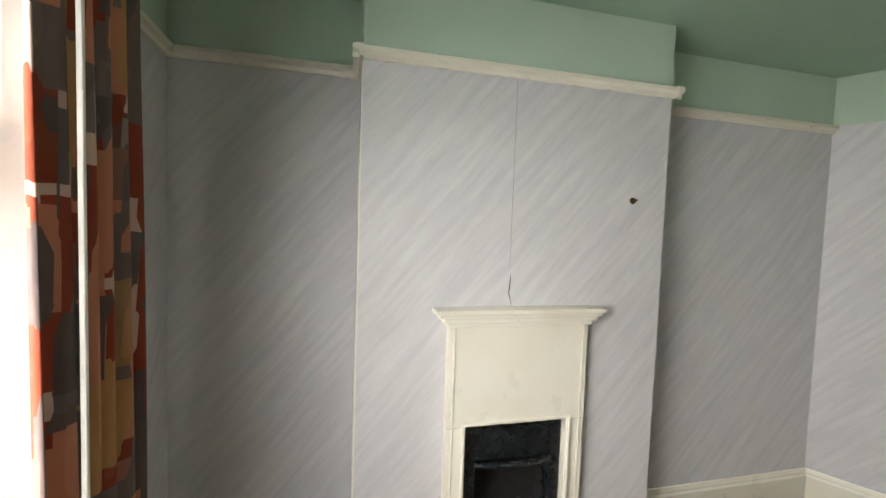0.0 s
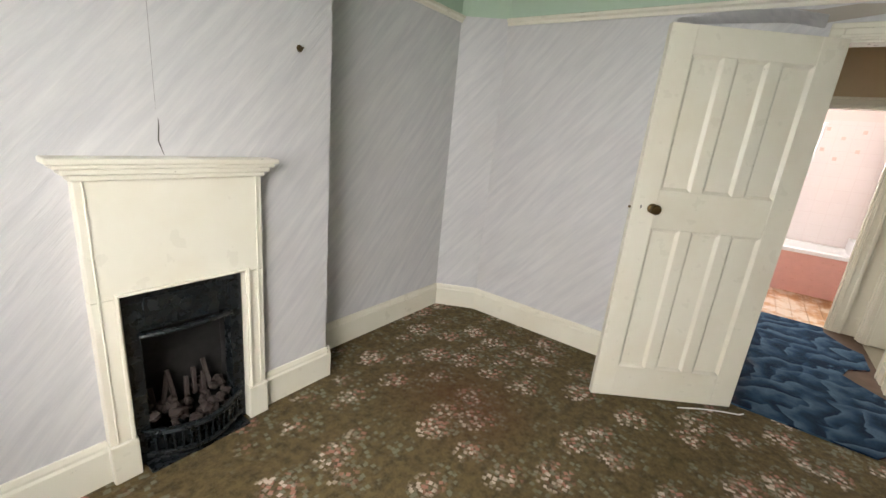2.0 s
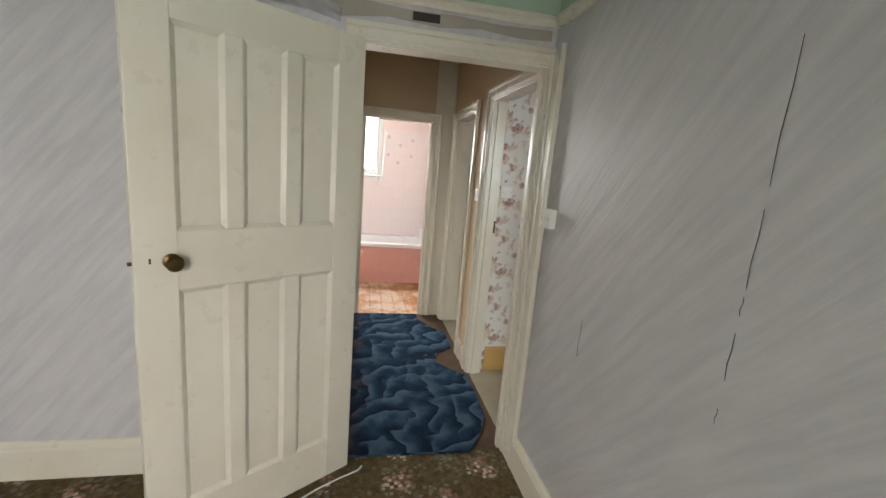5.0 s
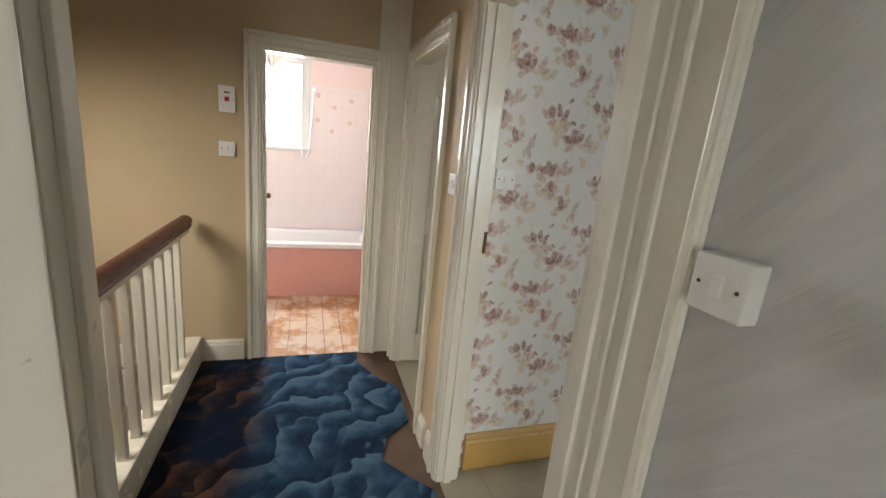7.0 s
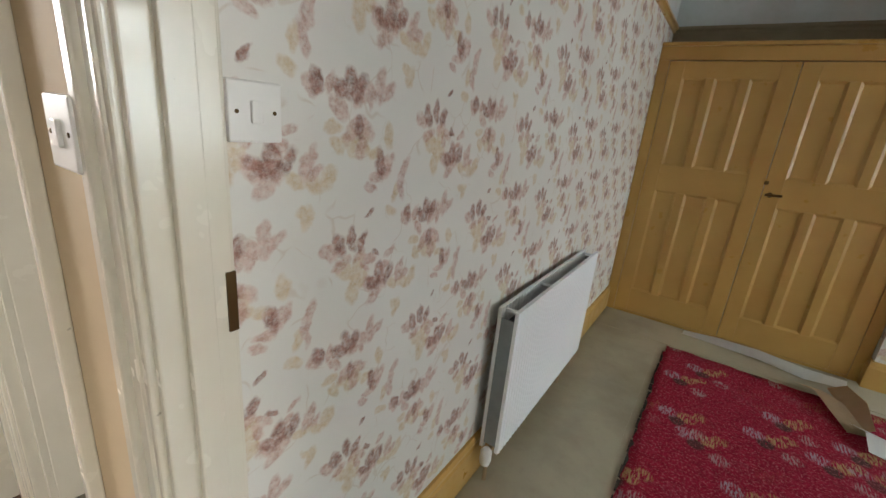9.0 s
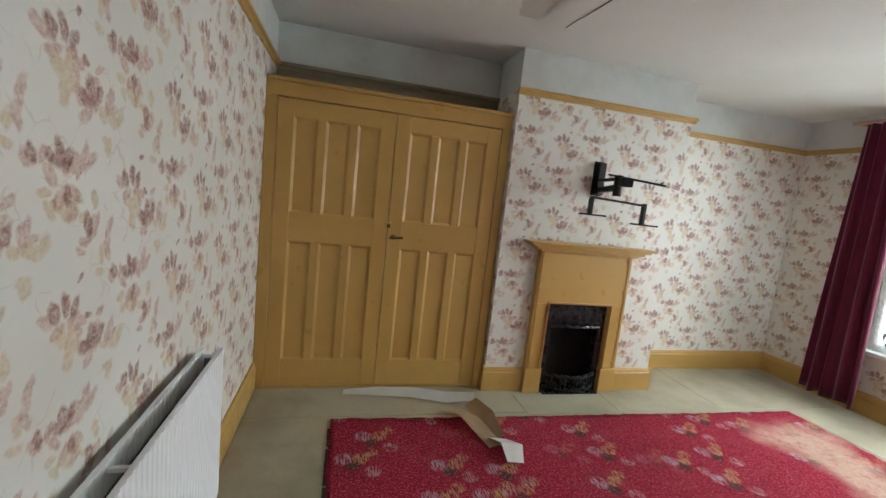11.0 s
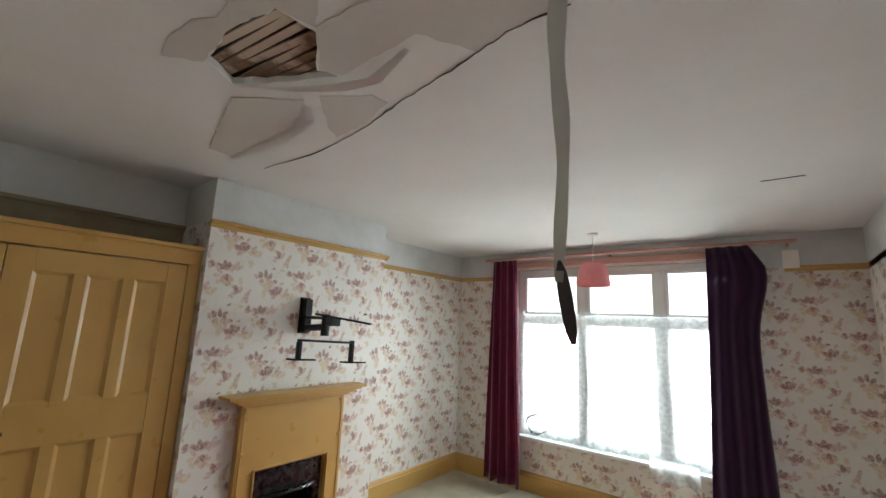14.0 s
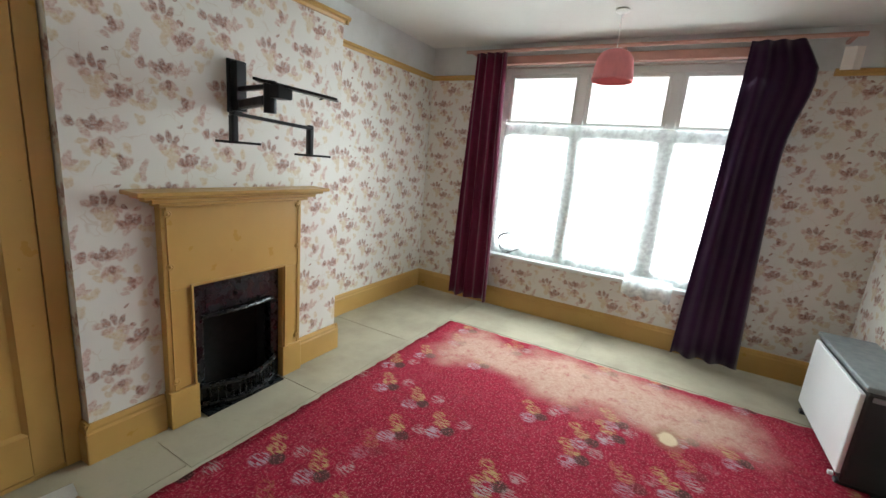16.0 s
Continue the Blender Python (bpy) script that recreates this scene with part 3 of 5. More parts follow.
FRAMEWHITE = worn_paint("white_window_paint", (0.70, 0.74, 0.72), (0.55, 0.58, 0.55), 0.35, 0.3)
PINKWOOD = worn_paint("pink_wood_paint", (0.52, 0.30, 0.24), (0.40, 0.22, 0.17), 0.5, 0.4)
OUTSIDE = glow("overcast_light", (1.0, 1.0, 1.0), 1.5)
HANDRAIL = plain("dark_varnished_wood", (0.10, 0.030, 0.013), 0.42, 0, 0.5, 0.1, 20)
LATH = boards("old_lath", (0.25, 0.155, 0.09), (0.13, 0.075, 0.04))
# near-black colour for the unlit space over the laths
DARKVOID = plain("unlit_void", (0.03, 0.022, 0.016), 0.95)
BARE = plaster("exposed_plaster", (0.53, 0.51, 0.465), (0.46, 0.43, 0.385), 0.9, 3, 0.5)
FLAP = plaster("torn_lining_paper", (0.72, 0.69, 0.65), (0.60, 0.56, 0.51), 0.8, 3, 0.3)
CARD = plain("brown_card", (0.58, 0.42, 0.26), 0.85)
PAPERWHITE = plain("white_paper", (0.80, 0.79, 0.76), 0.8, 0, 0.15)
SHADE = plain("pink_shade_cloth", (0.72, 0.24, 0.25), 0.8, 0, 0.2)
COPPER = plain("painted_pipe", (0.35, 0.25, 0.15), 0.4, 0.3)
BATHPINK = plain("pink_bath_panel", (0.70, 0.38, 0.33), 0.35, 0, 0.12)
CRACK = plain("dark_gap", (0.05, 0.042, 0.035), 0.95)

DUSTY = plaster("dusty_olive_paint", (0.30, 0.25, 0.165), (0.20, 0.165, 0.11), 0.8, 4, 0.6)

# ---- skirting, rails, linings ----


def strip_profile(name, a, b, z0, z1, depth, mat, inward, parent=None, lip=True):
    """A moulded board along a wall from a to b (plan points); inward is the side that it stands out to."""
    a, b, n = Vector((*a, 0)), Vector((*b, 0)), Vector((*inward, 0)).normalized()
    h = z1 - z0
    prof = [(0, z0), (depth, z0), (depth, z1 - h * 0.22), (depth * 0.75, z1 - h * 0.16), (depth * 0.75, z1 - h * 0.10), (depth * 0.45, z1), (0, z1)] if lip else \
           [(0, z0), (depth * 0.4, z0), (depth * 0.55, z0 + h * 0.35), (depth, z0 + h * 0.55), (depth, z1 - h * 0.1), (depth * 0.8, z1), (0, z1)]
    bm = B()
    ends = [[bm.verts.new(p + n * d + Vector((0, 0, z))) for d, z in prof] for p in (a, b)]
    for i in range(len(prof)):
        j = (i + 1) % len(prof)
        bm.faces.new((ends[0][i], ends[0][j], ends[1][j], ends[1][i]))
    bm.faces.new(ends[0]), bm.faces.new(ends[1][::-1])
    bmesh.ops.recalc_face_normals(bm, faces=bm.faces)
    return tagged(part(name, bm, mat, parent), kind="structure") if parent is None else part(name, bm, mat, parent)


SK_A = [((-0.67, 1.87), (0.07, 1.87), (0, -1)), ((0.07, 1.87), (0.07, 1.62), (-1, 0)), ((0.05, 1.64), (0.43, 1.64), (0, -1)), ((1.06, 1.64), (1.48, 1.64), (0, -1)),
        ((1.46, 1.62), (1.46, 1.87), (1, 0)), ((1.46, 1.87), (2.80, 1.87), (0, -1)), ((2.80, 1.87), (2.97, 1.57), (-0.87, -0.49)), ((2.97, 1.57), (2.97, -0.2), (-1, 0)),
        ((2.97, -1.175), (-0.67, -1.175), (0, 1)), ((-0.67, -1.175), (-0.67, 1.87), (1, 0))]
for a, b, n in SK_A:
    strip_profile("baseboard", a, b, 0, 0.182, 0.022, CREAM, n)
RAIL_A = [((-0.67, 1.87), (0.07, 1.87), (0, -1)), ((0.07, 1.87), (0.07, 1.60), (-1, 0)), ((0.03, 1.64), (1.50, 1.64), (0, -1)), ((1.46, 1.60), (1.46, 1.87), (1, 0)), ((1.46, 1.87), (2.80, 1.87), (0, -1)),
          ((2.97, 1.57), (2.97, -1.175), (-1, 0)), ((2.97, -1.175), (-0.67, -1.175), (0, 1)), ((-0.67, 1.15), (-0.67, 1.87), (1, 0))]
for a, b, n in RAIL_A:
    strip_profile("picture_rail", a, b, RAIL - 0.045, RAIL, 0.035, CREAM, n, lip=False)
SK_F = [((-0.97, -4.95), (0.80, -4.95), (0, 1)), ((0.80, -4.95), (0.80, -4.51), (-1, 0)), ((0.78, -4.53), (1.17, -4.53), (0, 1)), ((1.97, -4.53), (2.29, -4.53), (0, 1)),
        ((2.27, -4.6), (2.27, -4.51), (1, 0)), ((3.94, -4.58), (3.94, -1.32), (-1, 0)), ((-0.97, -4.95), (-0.97, -1.27), (1, 0)), ((-0.97, -1.27), (3.0, -1.27), (0, 1))]
for a, b, n in SK_F:
    strip_profile("baseboard", a, b, 0, 0.19, 0.024, OCHRE, n)
RAIL_F = [((-0.97, -4.95), (0.80, -4.95), (0, 1)), ((0.80, -4.95), (0.80, -4.50), (-1, 0)), ((0.77, -4.53), (2.28, -4.53), (0, 1)), ((3.94, -4.95), (3.94, -1.27), (-1, 0)),
          ((-0.97, -4.95), (-0.97, -4.35), (1, 0)), ((-0.97, -1.75), (-0.97, -1.27), (1, 0)), ((-0.97, -1.27), (3.94, -1.27), (0, 1))]
for a, b, n in RAIL_F:
    strip_profile("picture_rail", a, b, RAIL - 0.035, RAIL + 0.01, 0.035, OCHRE, n, lip=False)
strip_profile("picture_rail", (2.27, -4.95), (3.94, -4.95), RAIL - 0.04, RAIL + 0.01, 0.03, DUSTY, (0, 1), lip=False)
setting("wall_dusty_band", box(B(), 2.272, 3.938, -4.952, -4.944, 2.076, RAIL - 0.03), DUSTY)
for a, b, n in [((5.15, -0.2), (5.15, 1.0), (-1, 0)), ((3.07, -0.2), (3.07, 0.12), (1, 0)), ((4.1, -1.175), (4.20, -1.175), (0, 1)), ((3.97, -1.175), (4.05, -1.175), (0, 1))]:
    strip_profile("baseboard", a, b, 0, 0.15, 0.02, CREAM_L, n)


def door_case(name, axis, face, a0, a1, top, depth, mat, sides, wide=0.075):
    """Lining of a doorway and architraves on the faces given; axis is the wall's normal."""
    root = tagged(new(name), "painted door frame with moulded architraves", kind="structure")

    def put(nm, s0, s1, d0, d1, z0, z1, bev=0.006):
        part(nm, box(B(), *((d0, d1, s0, s1) if axis == "x" else (s0, s1, d0, d1)), z0, z1, bev), mat, root)
    d0, d1 = face, face + depth
    e = 0.004
    put("jamb", a0, a0 + 0.02, d0 - e, d1 + e, 0, top, 0.003)
    put("jamb", a1 - 0.02, a1, d0 - e, d1 + e, 0, top, 0.003)
    put("head", a0 + 0.02, a1 - 0.02, d0 - e, d1 + e, top - 0.02, top, 0.003)
    mid = (d0 + d1) / 2
    put("stop", a0 + 0.02, a0 + 0.033, mid - 0.018, mid + 0.018, 0, top - 0.02, 0.002)
    put("stop", a1 - 0.033, a1 - 0.02, mid - 0.018, mid + 0.018, 0, top - 0.02, 0.002)
    for f, sg, lo, hi in sides:
        for q, w, k in ((0.0, wide, 0.014), (wide - 0.024, wide, 0.026), (0.012, 0.026, 0.018)):
            da, db = sorted((f, f + sg * k))
            put("architrave", a0 + 0.008 - min(w, lo), a0 + 0.008 - min(q, lo) + 0.001, da, db, 0, top - 0.01 + w, 0.004) if lo > q else None
            put("architrave", a1 - 0.008 + min(q, hi), a1 - 0.008 + min(w, hi) + 0.001, da, db, 0, top - 0.01 + w, 0.004) if hi > q else None
            put("architrave", a0 + 0.008 - min(q, lo), a1 - 0.008 + min(q, hi), da, db, top - 0.01 + q, top - 0.01 + w, 0.004)
    return root


door_case("door_1", "x", 2.97, -1.165, -0.27, 2.05, 0.10, CREAM, [(2.97, -1, 0.017, 0.055), (3.07, 1, 0.0, 0.05)])
case = bpy.data.objects["door_1"]
part("jamb_board", box(B(), 2.835, 2.956, -1.174, -1.158, 0, 2.08, 0.006), CREAM, case)
part("jamb_bead", box(B(), 2.838, 2.860, -1.174, -1.148, 0, 2.115, 0.006), CREAM, case)
part("jamb_bead", box(B(), 2.925, 2.968, -1.174, -1.150, 0, 2.09, 0.009), CREAM, case)
door_case("door_2", "y", -1.27, 3.03, 3.89, 2.03, 0.095, CREAM_L, [(-1.175, 1, 0.004, 0.075), (-1.27, -1, 0.075, 0.05)])
door_case("door_3", "x", 5.15, -0.985, -0.30, 1.97, 0.10, CREAM_L, [(5.15, -1, 0.085, 0.085)], 0.085)
door_case("door_4", "y", -1.27, 4.28, 5.02, 2.0, 0.095, CREAM_L, [(-1.175, 1, 0.075, 0.075)])


def panel_door(name, label, w, h, t, mat, rows, margins, group="", parent=None):
    """A framed door in its own axes: x across from the hinge, y through, z up. rows: (bottom, top) of three panels each."""
    st, mun = margins
    cols = [(st + i * ((w - 2 * st - 2 * mun) / 3 + mun), st + i * ((w - 2 * st - 2 * mun) / 3 + mun) + (w - 2 * st - 2 * mun) / 3) for i in range(3)]
    root = thing(name, label, "door", group) if parent is None else part(name, box(B(), 0.02, w - 0.02, t * 0.42, t * 0.58, 0.02, h - 0.02), mat, parent)
    for q, e in ((0, st), (w - st, w)):
        part("stile", box(B(), q, e, 0, t, 0, h, 0.003), mat, root)
    levels = [0] + [v for r in rows for v in r] + [h]
    for q, e in zip(levels[::2], levels[1::2]):
        part("rail", box(B(), st, w - st, 0.0015, t - 0.0015, q, e, 0.002), mat, root)
    for lo, hi in rows:
        for i in range(2):
            part("muntin", box(B(), cols[i][1], cols[i + 1][0], 0.001, t - 0.001, lo, hi, 0.003), mat, root)
        for a, b in cols:
            bm = box(B(), a, b, t * 0.34, t * 0.66, lo, hi)
            for side, yy in ((-1, t * 0.34), (1, t * 0.66)):
                face = 0.001 if side < 0 else t - 0.001
                o = [(a, lo), (b, lo), (b, hi), (a, hi)]
                i_ = [(a + 0.016, lo + 0.016), (b - 0.016, lo + 0.016), (b - 0.016, hi - 0.016), (a + 0.016, hi - 0.016)]
                ov = [bm.verts.new((x, face, z)) for x, z in o]
                mv = [bm.verts.new((x * 0.5 + x2 * 0.5, face * 0.55 + yy * 0.45, z * 0.5 + z2 * 0.5)) for (x, z), (x2, z2) in zip(o, i_)]
                iv = [bm.verts.new((x, yy + side * 0.0005, z)) for x, z in i_]
                for k in range(4):
                    n = (k + 1) % 4
                    bm.faces.new((ov[k], ov[n], mv[n], mv[k]))
                    bm.faces.new((mv[k], mv[n], iv[n], iv[k]))
            bmesh.ops.recalc_face_normals(bm, faces=bm.faces)
            part("panel", bm, mat, root)
    return root


def knob(parent, x, y, z, out, mat, r=0.026):
    """A round door knob with its rose and neck, standing out along y."""
    m = Matrix.Rotation(radians(-90 * out), 4, "X")
    k = part("knob", lathe(B(), [(0.004, 0), (r, 0.001), (r, 0.006), (r * 0.45, 0.012), (r * 0.42, 0.03), (r * 0.9, 0.038), (r * 1.05, 0.05), (r * 0.8, 0.062), (0.003, 0.066)], (x, y, z), 20, m), mat, parent, "tarnished brass knob", True)
    return k


leaf = panel_door("bedroom_door", "cream painted six-panel door standing open", 0.84, 2.03, 0.04, CREAM, [(0.20, 1.04), (1.245, 1.90)], (0.125, 0.062))
leaf.matrix_world = pose(2.955, -0.285, 0.008, 0, 0, 125.0)
knob(leaf, 0.735, 0.04, 1.145, 1, BRASS)
knob(leaf, 0.735, 0.0, 1.145, -1, BRASS)
part("keyhole", box(B(), 0.792, 0.798, 0.0395, 0.042, 1.14, 1.158), CRACK, leaf)
part("latch", box(B(), 0.838, 0.852, 0.014, 0.026, 1.135, 1.147, 0.002), BRASS, leaf)
for z in (0.25, 1.75):
    part("hinge", tube(B(), [(0.0, -0.006, z), (0.0, -0.006, z + 0.09)], 0.007), CREAM, leaf)

# ---- fireplaces ----


def fireplace(name, label, mat, bw, bh, ow, oh, mantel_w, mantel_d, at, coals, plinth):
    """Painted surround with a mantel shelf and an iron register grate. y points into the room."""
    root = thing(name, label, "fireplace")
    t = 0.045
    for sx in (-1, 1):
        x0, x1 = sorted((sx * ow / 2, sx * bw / 2))
        part("jamb", box(B(), x0, x1, -0.01, t, plinth, oh, 0.004), mat, root)
        part("plinth_block", box(B(), x0 - 0.004, x1 + 0.004, -0.01, t + 0.012, 0, plinth, 0.005), mat, root)
        part("bead", box(B(), *sorted((sx * (ow / 2 + 0.006), sx * (ow / 2 + 0.018))), t - 0.002, t + 0.012, plinth, oh + 0.016, 0.004), mat, root)
        part("pilaster_line", box(B(), *sorted((sx * (bw / 2 - 0.028), sx * (bw / 2 - 0.022))), t - 0.002, t + 0.005, plinth, bh - 0.06, 0.002), mat, root)
    part("frieze_board", box(B(), -bw / 2, bw / 2, -0.01, t, oh, bh - 0.03, 0.004), mat, root)
    part("bead", box(B(), -ow / 2 - 0.018, ow / 2 + 0.018, t - 0.002, t + 0.010, oh + 0.006, oh + 0.018, 0.003), mat, root)
    d = mantel_d
    for z0, z1, dd, ww in ((bh - 0.075, bh - 0.055, 0.35, 0.15), (bh - 0.055, bh - 0.035, 0.6, 0.45), (bh - 0.035, bh - 0.02, 0.8, 0.75), (bh - 0.02, bh, 1.0, 1.0)):
        half = bw / 2 + (mantel_w - bw) / 2 * ww
        part("mantel_moulding" if dd < 1 else "mantel_shelf", box(B(), -half, half, -0.01, t + (d - t) * dd, z0, z1, 0.005), mat, root)
    h = ow / 2 - 0.004
    grate = part("register_grate", box(box(box(box(B(), -h, -h + 0.055, -0.05, 0.012, 0.0, oh - 0.004, 0.004), h - 0.055, h, -0.05, 0.012, 0.0, oh - 0.004, 0.004),
                                           -h + 0.05, h - 0.05, -0.05, 0.010, oh - 0.17, oh - 0.004, 0.004), -h + 0.07, h - 0.07, 0.008, 0.016, oh - 0.15, oh - 0.03, 0.004), IRON, root)
    n = 14
    arc = [(-h + 0.05 + (2 * h - 0.1) * i / n, 0.012 + 0.055 * math.sin(math.pi * i / n), 0) for i in range(n + 1)]
    part("hood_bar", tube(B(), [(x, y * 0.8 + 0.004, oh - 0.185 + 0.012 * math.sin(math.pi * i / n)) for i, (x, y, _) in enumerate(arc)], 0.012), IRON, grate)
    bow = [(-h + 0.03 + (2 * h - 0.06) * i / n, 0.02 + 0.085 * math.sin(math.pi * i / n)) for i in range(n + 1)]
    for z, r in ((0.045, 0.011), (0.15, 0.014)):
        part("grate_bar", tube(B(), [(x, y, z) for x, y in bow], r), IRON, grate)
    for i in range(1, n):
        part("upright", tube(B(), [(bow[i][0], bow[i][1], 0.045), (bow[i][0], bow[i][1], 0.15)], 0.005, 6), IRON, grate)
    bm = B()
    lo = [bm.verts.new((x, y - 0.012, 0.0)) for x, y in bow]
    hi = [bm.verts.new((x, y - 0.012, 0.14)) for x, y in bow]
    for i in range(n):
        bm.faces.new((lo[i], lo[i + 1], hi[i + 1], hi[i]))
    bmesh.ops.solidify(bm, geom=bm.faces[:], thickness=0.006)
    part("ash_guard", bm, IRON, grate)
    part("medallion", lathe(B(), [(0.012, 0), (0.028, 0.002), (0.030, 0.007), (0.022, 0.009), (0.003, 0.010)], (0, 0.015, oh - 0.09), 20, Matrix.Rotation(radians(-90), 4, "X")), IRON, grate)
    part("firebox", box(box(box(B(), -h, h, -0.19, -0.17, 0, oh), -h, -h + 0.02, -0.17, -0.05, 0, oh), h - 0.02, h, -0.17, -0.05, 0, oh), SOOT, root)
    part("hearth", box(B(), -h + 0.02, h - 0.02, -0.17, 0.09, 0.001, 0.012, 0.003), IRON, root)
    if coals:
        bm = B()
        rnd = random.Random(4)
        for i in range(70):
            p = Vector((rnd.uniform(-h + 0.07, h - 0.07), rnd.uniform(-0.14, 0.05), rnd.uniform(0.1, 0.2)))
            v = bmesh.ops.create_icosphere(bm, subdivisions=1, radius=rnd.uniform(0.012, 0.03), matrix=Matrix.Translation(p))["verts"]
            for q in v:
                q.co += Vector([rnd.uniform(-0.006, 0.006) for _ in range(3)])
        for i in range(7):
            x = -0.12 + i * 0.04
            tube(bm, [(x + rnd.uniform(-0.01, 0.01), -0.09, 0.17), (x + rnd.uniform(-0.03, 0.03), -0.13, rnd.uniform(0.24, 0.33))], 0.011, 5)
        tagged(part("ash", bm, ASH, root), "grey ash and burnt coal", kind="stuff")
    for sx in (-1, 1):
        if not coals:
            for z in (bh - 0.11, bh - 0.36, plinth + 0.05):
                part("rosette", lathe(B(), [(0.004, 0), (0.018, 0.001), (0.019, 0.006), (0.012, 0.008), (0.010, 0.005), (0.002, 0.009)], (sx * (bw / 2 - 0.03), t, z), 14, Matrix.Rotation(radians(-90), 4, "X")), mat, root)
    root.matrix_world = at
    return root


fireplace("fireplace", "cream painted fireplace with a black iron grate", CREAM, 0.63, 1.255, 0.46, 0.76, 0.76, 0.085, pose(0.748, 1.64, 0, 0, 0, 180), True, 0.17)
fireplace("fireplace", "ochre painted fireplace with an empty black grate", OCHRE, 0.80, 1.20, 0.53, 0.72, 1.06, 0.15, pose(1.56, -4.53, 0), False, 0.20)

# ---- windows, curtains ----


def window(name, x, y0, y1, z0, z1, uprights, transom, sill_x, inside):
    """A timber casement window in a wall across x; uprights are y positions."""
    root = tagged(new(name), "white painted timber window", kind="structure")
    d = 0.06
    for q, e in ((y0, y0 + 0.055), (y1 - 0.055, y1)):
        part("window_frame", box(B(), x, x + d, q, e, z0, z1, 0.004), FRAMEWHITE, root)
    for q, e in ((z0, z0 + 0.06), (z1 - 0.055, z1)):
        part("window_frame", box(B(), x + 0.001, x + d - 0.001, y0 + 0.055, y1 - 0.055, q, e, 0.004), FRAMEWHITE, root)
    for u in uprights:
        part("mullion", box(B(), x - 0.004, x + d + 0.004, u - 0.04, u + 0.04, z0 + 0.06, z1 - 0.055, 0.006), FRAMEWHITE, root)
    if transom:
        part("transom", box(B(), x - 0.003, x + d + 0.002, y0 + 0.055, y1 - 0.055, transom - 0.04, transom + 0.04, 0.006), FRAMEWHITE, root)
    edges = [y0 + 0.055] + [v for u in uprights for v in (u - 0.04, u + 0.04)] + [y1 - 0.055]
    tiers = [(z0 + 0.06, transom - 0.04), (transom + 0.04, z1 - 0.055)] if transom else [(z0 + 0.06, z1 - 0.055)]
    for q, e in zip(edges[::2], edges[1::2]):
        for lo, hi in tiers:
            s = B()
            for bx in ((q, q + 0.03, lo, hi), (e - 0.03, e, lo, hi), (q + 0.03, e - 0.03, lo, lo + 0.03), (q + 0.03, e - 0.03, hi - 0.03, hi)):
                box(s, x + 0.012, x + 0.048, *bx, 0.003)
            sash = part("sash", s, FRAMEWHITE, root)
            p = part("pane", box(B(), x + 0.028, x + 0.032, q + 0.028, e - 0.028, lo + 0.028, hi - 0.028), GLASS, sash)
            p.visible_shadow = False
    a, b = sorted((sill_x, x + (0.06 if inside > 0 else 0)))
    part("window_sill", box(B(), a, b, y0 - 0.03, y1 + 0.03, z0 - 0.03, z0 + 0.004, 0.006), FRAMEWHITE, root)
    return root


window("window_1", -0.86, -0.35, 1.12, 0.8, 2.2, [0.385], 1.75, -0.63, 1)
window("window_2", -1.10, -4.16, -2.08, 0.54, 2.33, [-3.42, -2.68], 1.79, -0.93, 1)
window("window_3", 7.08, -0.58, 0.12, 1.36, 2.26, [], None, 6.97, -1)
for nm, x0, x1, y0, y1, z0, z1 in (("backdrop_back", -2.4, -2.35, -1.15, 3.5, -1, 4), ("backdrop_front", -2.4, -2.35, -7.0, -1.17, -1, 4), ("backdrop_bath", 8.2, 8.25, -2.5, 2.5, -0.5, 4.5)):
    tagged(part(nm, box(B(), x0, x1, y0, y1, z0, z1), OUTSIDE), "white overcast sky", kind="structure")
setting("ground", box(B(), -60, 60, -60, 60, -3.2, -3.0), LINO)


def drape(bm, line, z0, z1, folds, deep, seed, flare=0.0, top_pinch=0.6, rows=26, per=8, sag=None):
    """A pleated cloth hung along a plan line from a to b, with its own length coordinates."""
    rnd = random.Random(seed)
    (ax, ay), (bx, by) = line
    n = folds * per
    wob = [rnd.uniform(0.6, 1.3) for _ in range(folds + 1)]
    dirv = Vector((bx - ax, by - ay, 0))
    nor = Vector((-dirv.y, dirv.x, 0)).normalized()
    layer = bm.loops.layers.uv.verify()
    grid, uvs = [], []
    for r in range(rows + 1):
        f = r / rows
        row, run, last = [], 0.0, None
        for i in range(n + 1):
            s = i / n
            amp = deep * (top_pinch + (1 - top_pinch) * f) * wob[int(i / per)]
            c = Vector((ax, ay, 0)) + dirv * (s + flare * f * (s - 0.5) + 0.012 * math.sin(9 * s + 5 * f + seed))
            p = c + nor * amp * math.sin(2 * math.pi * s * folds + 0.5 * math.sin(3 * f + seed))
            if sag:
                p.y += sag(f) * s ** 1.5
            p.z = z1 + (z0 - z1) * f + (0.012 * math.sin(17 * s + seed) if r == rows else 0)
            if last is not None:
                run += (Vector((p.x, p.y, 0)) - last).length
            last = Vector((p.x, p.y, 0))
            row.append(bm.verts.new(p))
            uvs.append((run, p.z))
        grid.append(row)
    w = n + 1
    for r in range(rows):
        for i in range(n):
            f = bm.faces.new((grid[r][i], grid[r + 1][i], grid[r + 1][i + 1], grid[r][i + 1]))
            for lp, k in zip(f.loops, (r * w + i, (r + 1) * w + i, (r + 1) * w + i + 1, r * w + i + 1)):
                lp[layer].uv = uvs[k]
            f.smooth = True
    return bm


